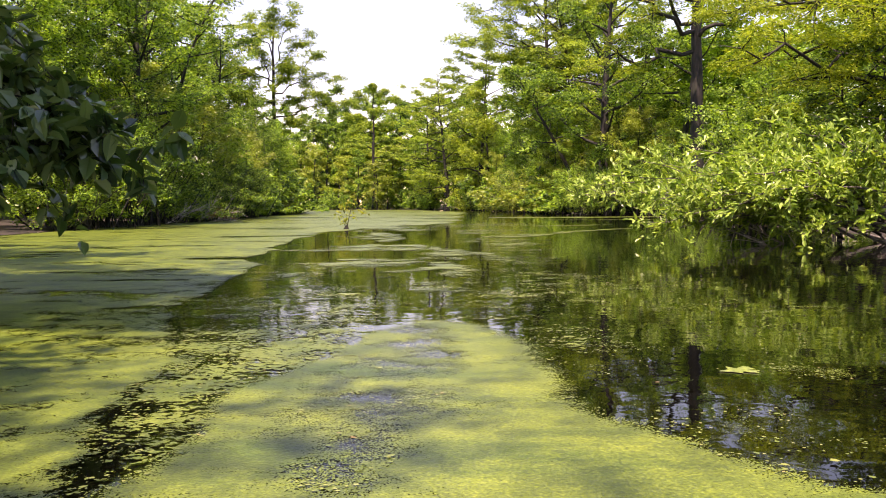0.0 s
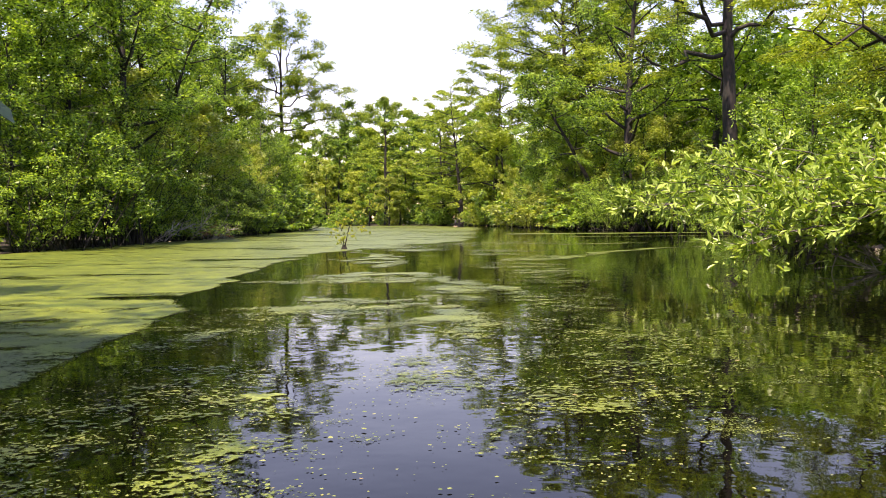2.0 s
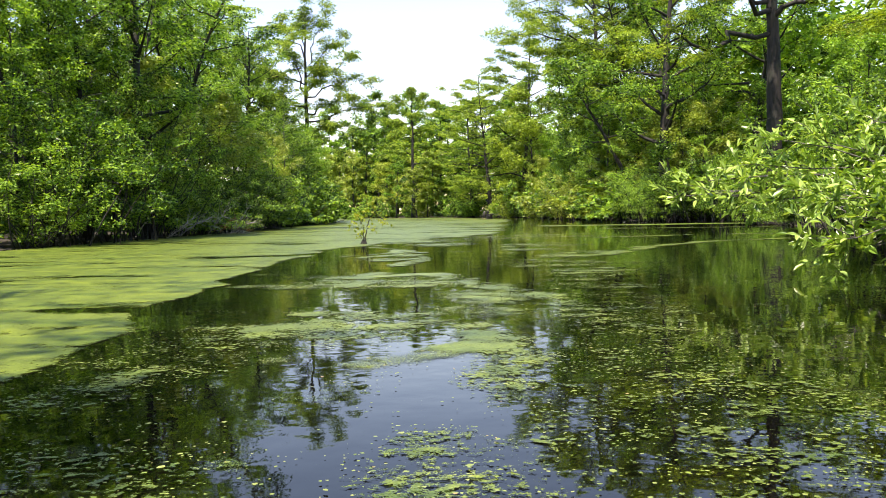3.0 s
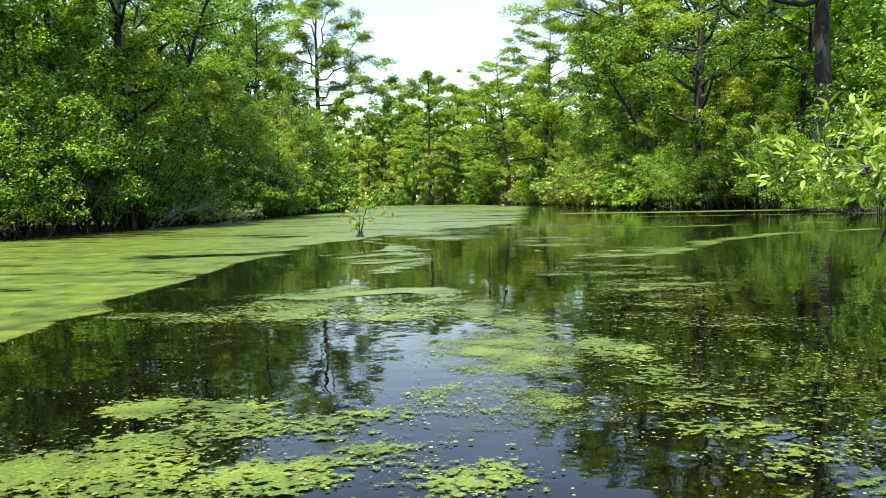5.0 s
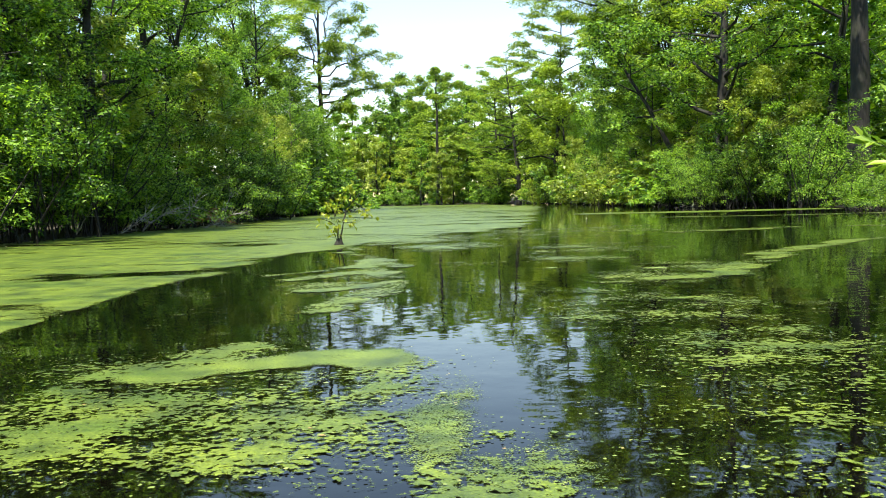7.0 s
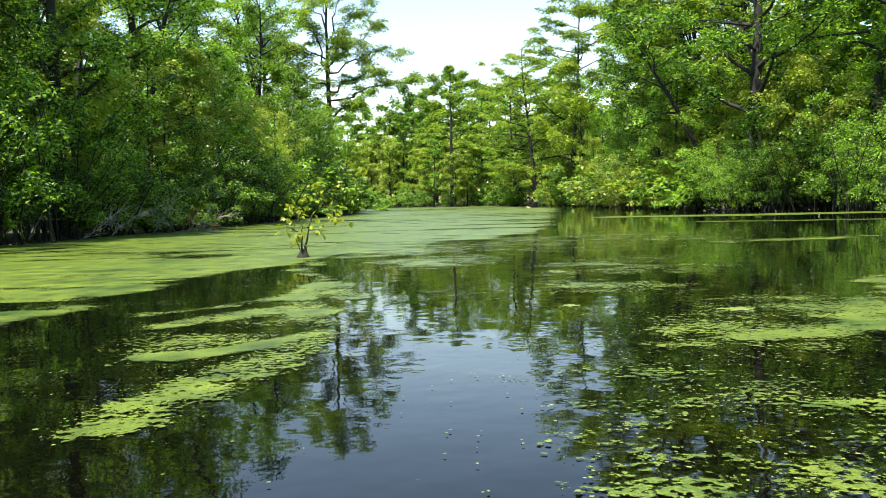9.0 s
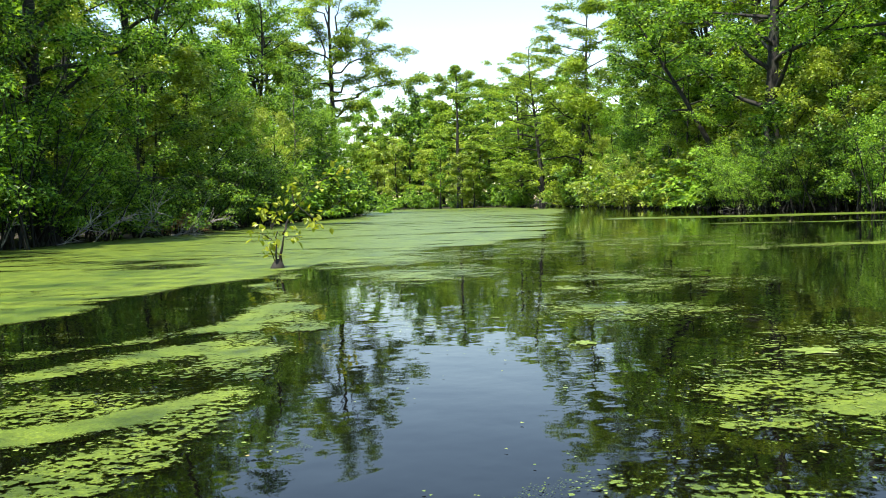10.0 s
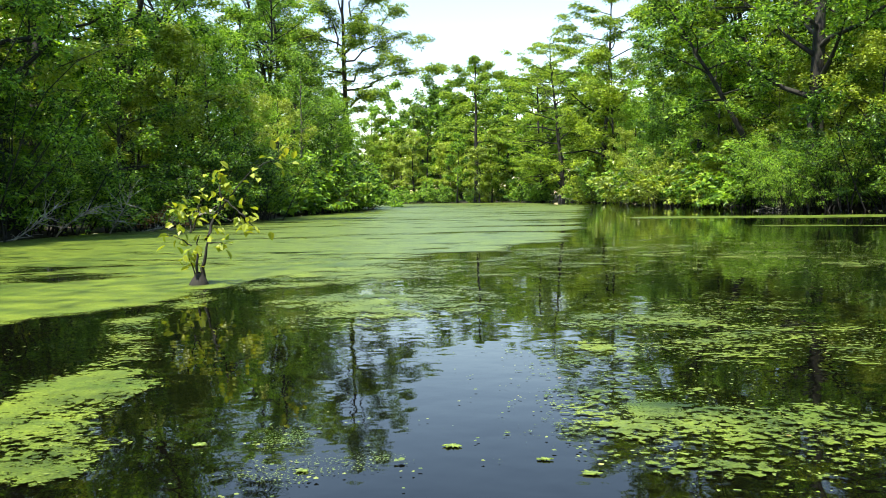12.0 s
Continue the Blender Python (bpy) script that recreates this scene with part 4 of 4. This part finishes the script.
# ---- willow bush leaning out from the right bank ----
def willow_bush():
    r = np.random.default_rng(81)
    root = new("willow_bush")
    lines, tips = [], []
    for i in range(46):
        start = (9.6 + r.normal(0, 0.5), r.uniform(15.5, 18.0), r.uniform(0.0, 0.4))
        ty = 14.8 + 3.2 * r.random() if i > 5 else 18.5 + 2.2 * r.random()
        edge = 4.4 - 0.23 * (ty - 15.8)
        tx = edge + (4.0 if i > 5 else 0.9) * r.random() ** 1.4
        low = 0.4 if ty < 17 else 0.95
        tz = low + r.random() * (0.7 + 0.3 * (tx - edge))
        a, b = np.array(start), np.array((tx, ty, tz))
        t = np.linspace(0, 1, 10)[:, None]
        arch = np.array([[0, 0, 1.0]]) * (np.sin(np.pi * t) * r.uniform(0.1, 0.7))
        line = a + (b - a) * t + arch + np.cumsum(r.normal(0, 0.05, (10, 3)), 0)
        lines.append(tube(line, np.linspace(0.035, 0.006, 10), 5))
        for j in range(3, 10):
            for s in range(3):
                d = (b - a) / np.linalg.norm(b - a) + r.normal(0, 0.6, 3)
                d[2] += 0.15
                tw = wobble_line(r, line[j], d, r.uniform(0.35, 0.9), 6, 0.15, -0.04)
                lines.append(tube(tw, np.linspace(0.007, 0.002, 7), 3))
                tips.append(tw)
    tagged(tubes_object("branchwork", lines, BARK_GREY, root), kind="stuff")
    c, ax = [], []
    for tw in tips:
        for q in range(17):
            u = r.uniform(0.05, 1) * 6
            k = min(int(u), 5)
            c.append(tw[k] + (tw[k + 1] - tw[k]) * (u - k))
            ax.append((tw[k + 1] - tw[k]) / np.linalg.norm(tw[k + 1] - tw[k]) * 0.8 + r.normal(0, 0.55, 3) + np.array([0, 0, 0.15]))
    c, ax = np.array(c), np.array(ax)
    c[:, 2] = np.maximum(c[:, 2], 0.06)
    v, f = leaves(r, c, ax, r.normal(0, 0.5, (len(c), 3)) + np.array([0, 0, 1]), 0.165, 0.055, 0.2, "long")
    fast_mesh("crown", v, f, 3, LEAF_WILLOW, root)
    return tagged(root, "sunlit yellow-green willow bush leaning over the water", "bush")


willow_bush()


# ---- large-leaved branches hanging in from the left, in shade ----
def hanging_tree():
    r = np.random.default_rng(82)
    root = new("overhanging_tree")
    trunk = wobble_line(r, (-9.6, 9.0, -0.4), (0.12, 0.02, 1), 9, 10, 0.04)
    tubes_object("trunk", [tube(trunk, np.linspace(0.2, 0.06, 11), 9)], BARK, root)
    lines, tips = [], []
    for i in range(44):
        a = trunk[r.integers(1, 7)]
        tx = r.uniform(-8.0, -3.7)
        b = np.array((tx, r.uniform(8.3, 9.5), 1.5 + r.random() * (0.45 + 0.62 * (-3.5 - tx))))
        t = np.linspace(0, 1, 9)[:, None]
        line = a + (b - a) * t + np.array([[0, 0, 1.0]]) * np.sin(np.pi * t) * r.uniform(0.1, 0.7) + np.cumsum(r.normal(0, 0.05, (9, 3)), 0)
        lines.append(tube(line, np.linspace(0.03, 0.006, 9), 4))
        for j in range(3, 9):
            for s in range(2):
                tw = wobble_line(r, line[j], (b - a) / 6 + r.normal(0, 0.7, 3), r.uniform(0.3, 0.8), 4, 0.2, -0.08)
                lines.append(tube(tw, np.linspace(0.006, 0.002, 5), 3))
                tips.append(tw)
    tagged(tubes_object("branchwork", lines, BARK, root), kind="stuff")
    c, ax = [], []
    for tw in tips:
        for q in range(14):
            k = r.integers(1, 5)
            c.append(tw[k] + r.normal(0, 0.05, 3))
            ax.append(r.normal(0, 0.6, 3) + np.array([0.2, 0, -0.35]))
    c = np.array(c)
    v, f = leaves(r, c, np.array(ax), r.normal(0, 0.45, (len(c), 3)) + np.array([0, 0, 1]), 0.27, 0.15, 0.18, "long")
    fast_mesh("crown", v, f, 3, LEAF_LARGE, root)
    return tagged(root, "shaded tree with large glossy dark leaves hanging over the water", "tree")


hanging_tree()


# ---- sapling standing in the water ----
def sapling(x, y):
    r = np.random.default_rng(83)
    root = new("sapling")
    root.location = (x, y, 0)
    root.scale = (1.2, 1.2, 1.2)
    stump = tube([(0, 0, -0.3), (0.0, 0, 0.0), (0.01, 0, 0.06), (0.02, 0, 0.12)], [0.12, 0.1, 0.07, 0.035], 9)
    tubes_object("stump", [stump], BARK, root, "dark wet stump at the waterline")
    ends = [((0.02, 0, 0.05), (0.09, 0, 0.42), 0.026, 0), ((0.09, 0, 0.42), (0.27, 0.02, 0.82), 0.018, 4), ((0.27, 0.02, 0.82), (0.24, 0.05, 1.05), 0.01, 14), ((0.2, 0.02, 0.7), (0.62, 0.06, 1.12), 0.01, 5),
            ((0.62, 0.06, 1.12), (0.88, 0.08, 1.27), 0.007, 10), ((0.27, 0.02, 0.8), (0.45, -0.05, 0.68), 0.009, 6), ((0.45, -0.05, 0.68), (0.62, -0.08, 0.52), 0.007, 10), ((0.1, 0, 0.4), (0.3, -0.05, 0.36), 0.008, 7),
            ((-0.03, 0, 0.05), (-0.06, 0, 0.5), 0.016, 6), ((-0.06, 0, 0.5), (-0.18, 0.05, 0.78), 0.009, 14), ((-0.06, 0, 0.4), (-0.35, 0.02, 0.52), 0.007, 7), ((-0.05, 0.02, 0.5), (0.05, 0.05, 0.8), 0.009, 12), ((-0.04, 0, 0.05), (-0.1, -0.06, 0.3), 0.008, 12)]
    v, f = leaves(r, np.zeros((1, 3)), np.array([[1.0, 0, 0]]), np.array([[0, 0, 1.0]]), 0.14, 0.1, 0.15, "long")
    leaf_mesh = None
    for a, b, rad, count in ends:
        a, b = np.array(a), np.array(b)
        t = np.linspace(0, 1, 7)[:, None]
        line = a + (b - a) * t + np.cumsum(r.normal(0, 0.012, (7, 3)), 0)
        stem = tubes_object("stem", [tube(line, np.linspace(rad, rad * 0.3, 7), 6)], BARK, root)
        for q in range(round(1.7 * count)):
            k = r.integers(3, 7)
            at = line[k] + r.normal(0, 0.06, 3)
            if leaf_mesh is None:
                leaf = fast_mesh("leaf", v, f, 3, LEAF_SAPLING, stem)
                leaf_mesh = leaf.data
            else:
                leaf = new("leaf", leaf_mesh)
                leaf.parent = stem
            leaf.matrix_basis = pose(*at, r.normal(0, 32), r.normal(10, 32), r.uniform(0, 360)) @ Matrix.Scale(r.uniform(0.5, 1.0), 4)
    return tagged(root, "small sunlit sapling with yellow-green leaves growing from the water", "sapling")


sapling(-3.75, 30.6)


# ---- dead wood along the banks ----
def dead_branch(seed, x, y, z, heading, length, count):
    r = np.random.default_rng(seed)
    root = new("dead_branch")
    root.location = (x, y, 0)
    lines = []
    main = wobble_line(r, (0, 0, -0.3), (math.cos(heading) * 0.9, math.sin(heading) * 0.9, z / length), length, 9, 0.1)
    tubes_object("stem", [tube(main, np.linspace(0.03, 0.008, 10), 6)], DEAD_WOOD, root)
    for i in range(count):
        j = r.integers(2, 10)
        d = (main[j] - main[j - 1]) / np.linalg.norm(main[j] - main[j - 1]) + r.normal(0, 0.55, 3)
        lines.append(tube(wobble_line(r, main[j], d, length * r.uniform(0.15, 0.45), 5, 0.18), np.linspace(0.012, 0.003, 6), 4))
    tagged(tubes_object("twigwork", lines, DEAD_WOOD, root), kind="stuff")
    return tagged(root, "bare grey dead branch at the river bank", "dead branch", "dead branches")


for seed, x, y, z, h, ln, n in [(1, -15.2, 42, 0.9, 0.1, 2.2, 22), (2, -15.3, 44.5, 1.3, -0.3, 2.4, 22), (3, -15.6, 40, 3.0, -0.1, 2.4, 5), (4, 8.2, 16.5, 0.3, 2.9, 3.2, 22), (5, 8.4, 17.6, 0.5, 3.3, 3.0, 22),
                              (6, 12.6, 62, 0.7, 3.5, 2.5, 12), (7, -15.3, 52, 0.9, 0.4, 2.2, 20), (9, -14.6, 46.2, 1.2, -0.2, 2.6, 30), (10, -14.4, 48.3, 0.9, -0.5, 2.4, 30), (11, -14.8, 50, 1.1, 0.1, 2.2, 26), (8, 3.8, 122, 1.6, 3.6, 4, 12)]:
    dead_branch(700 + seed, x, y, z, h, ln, n)
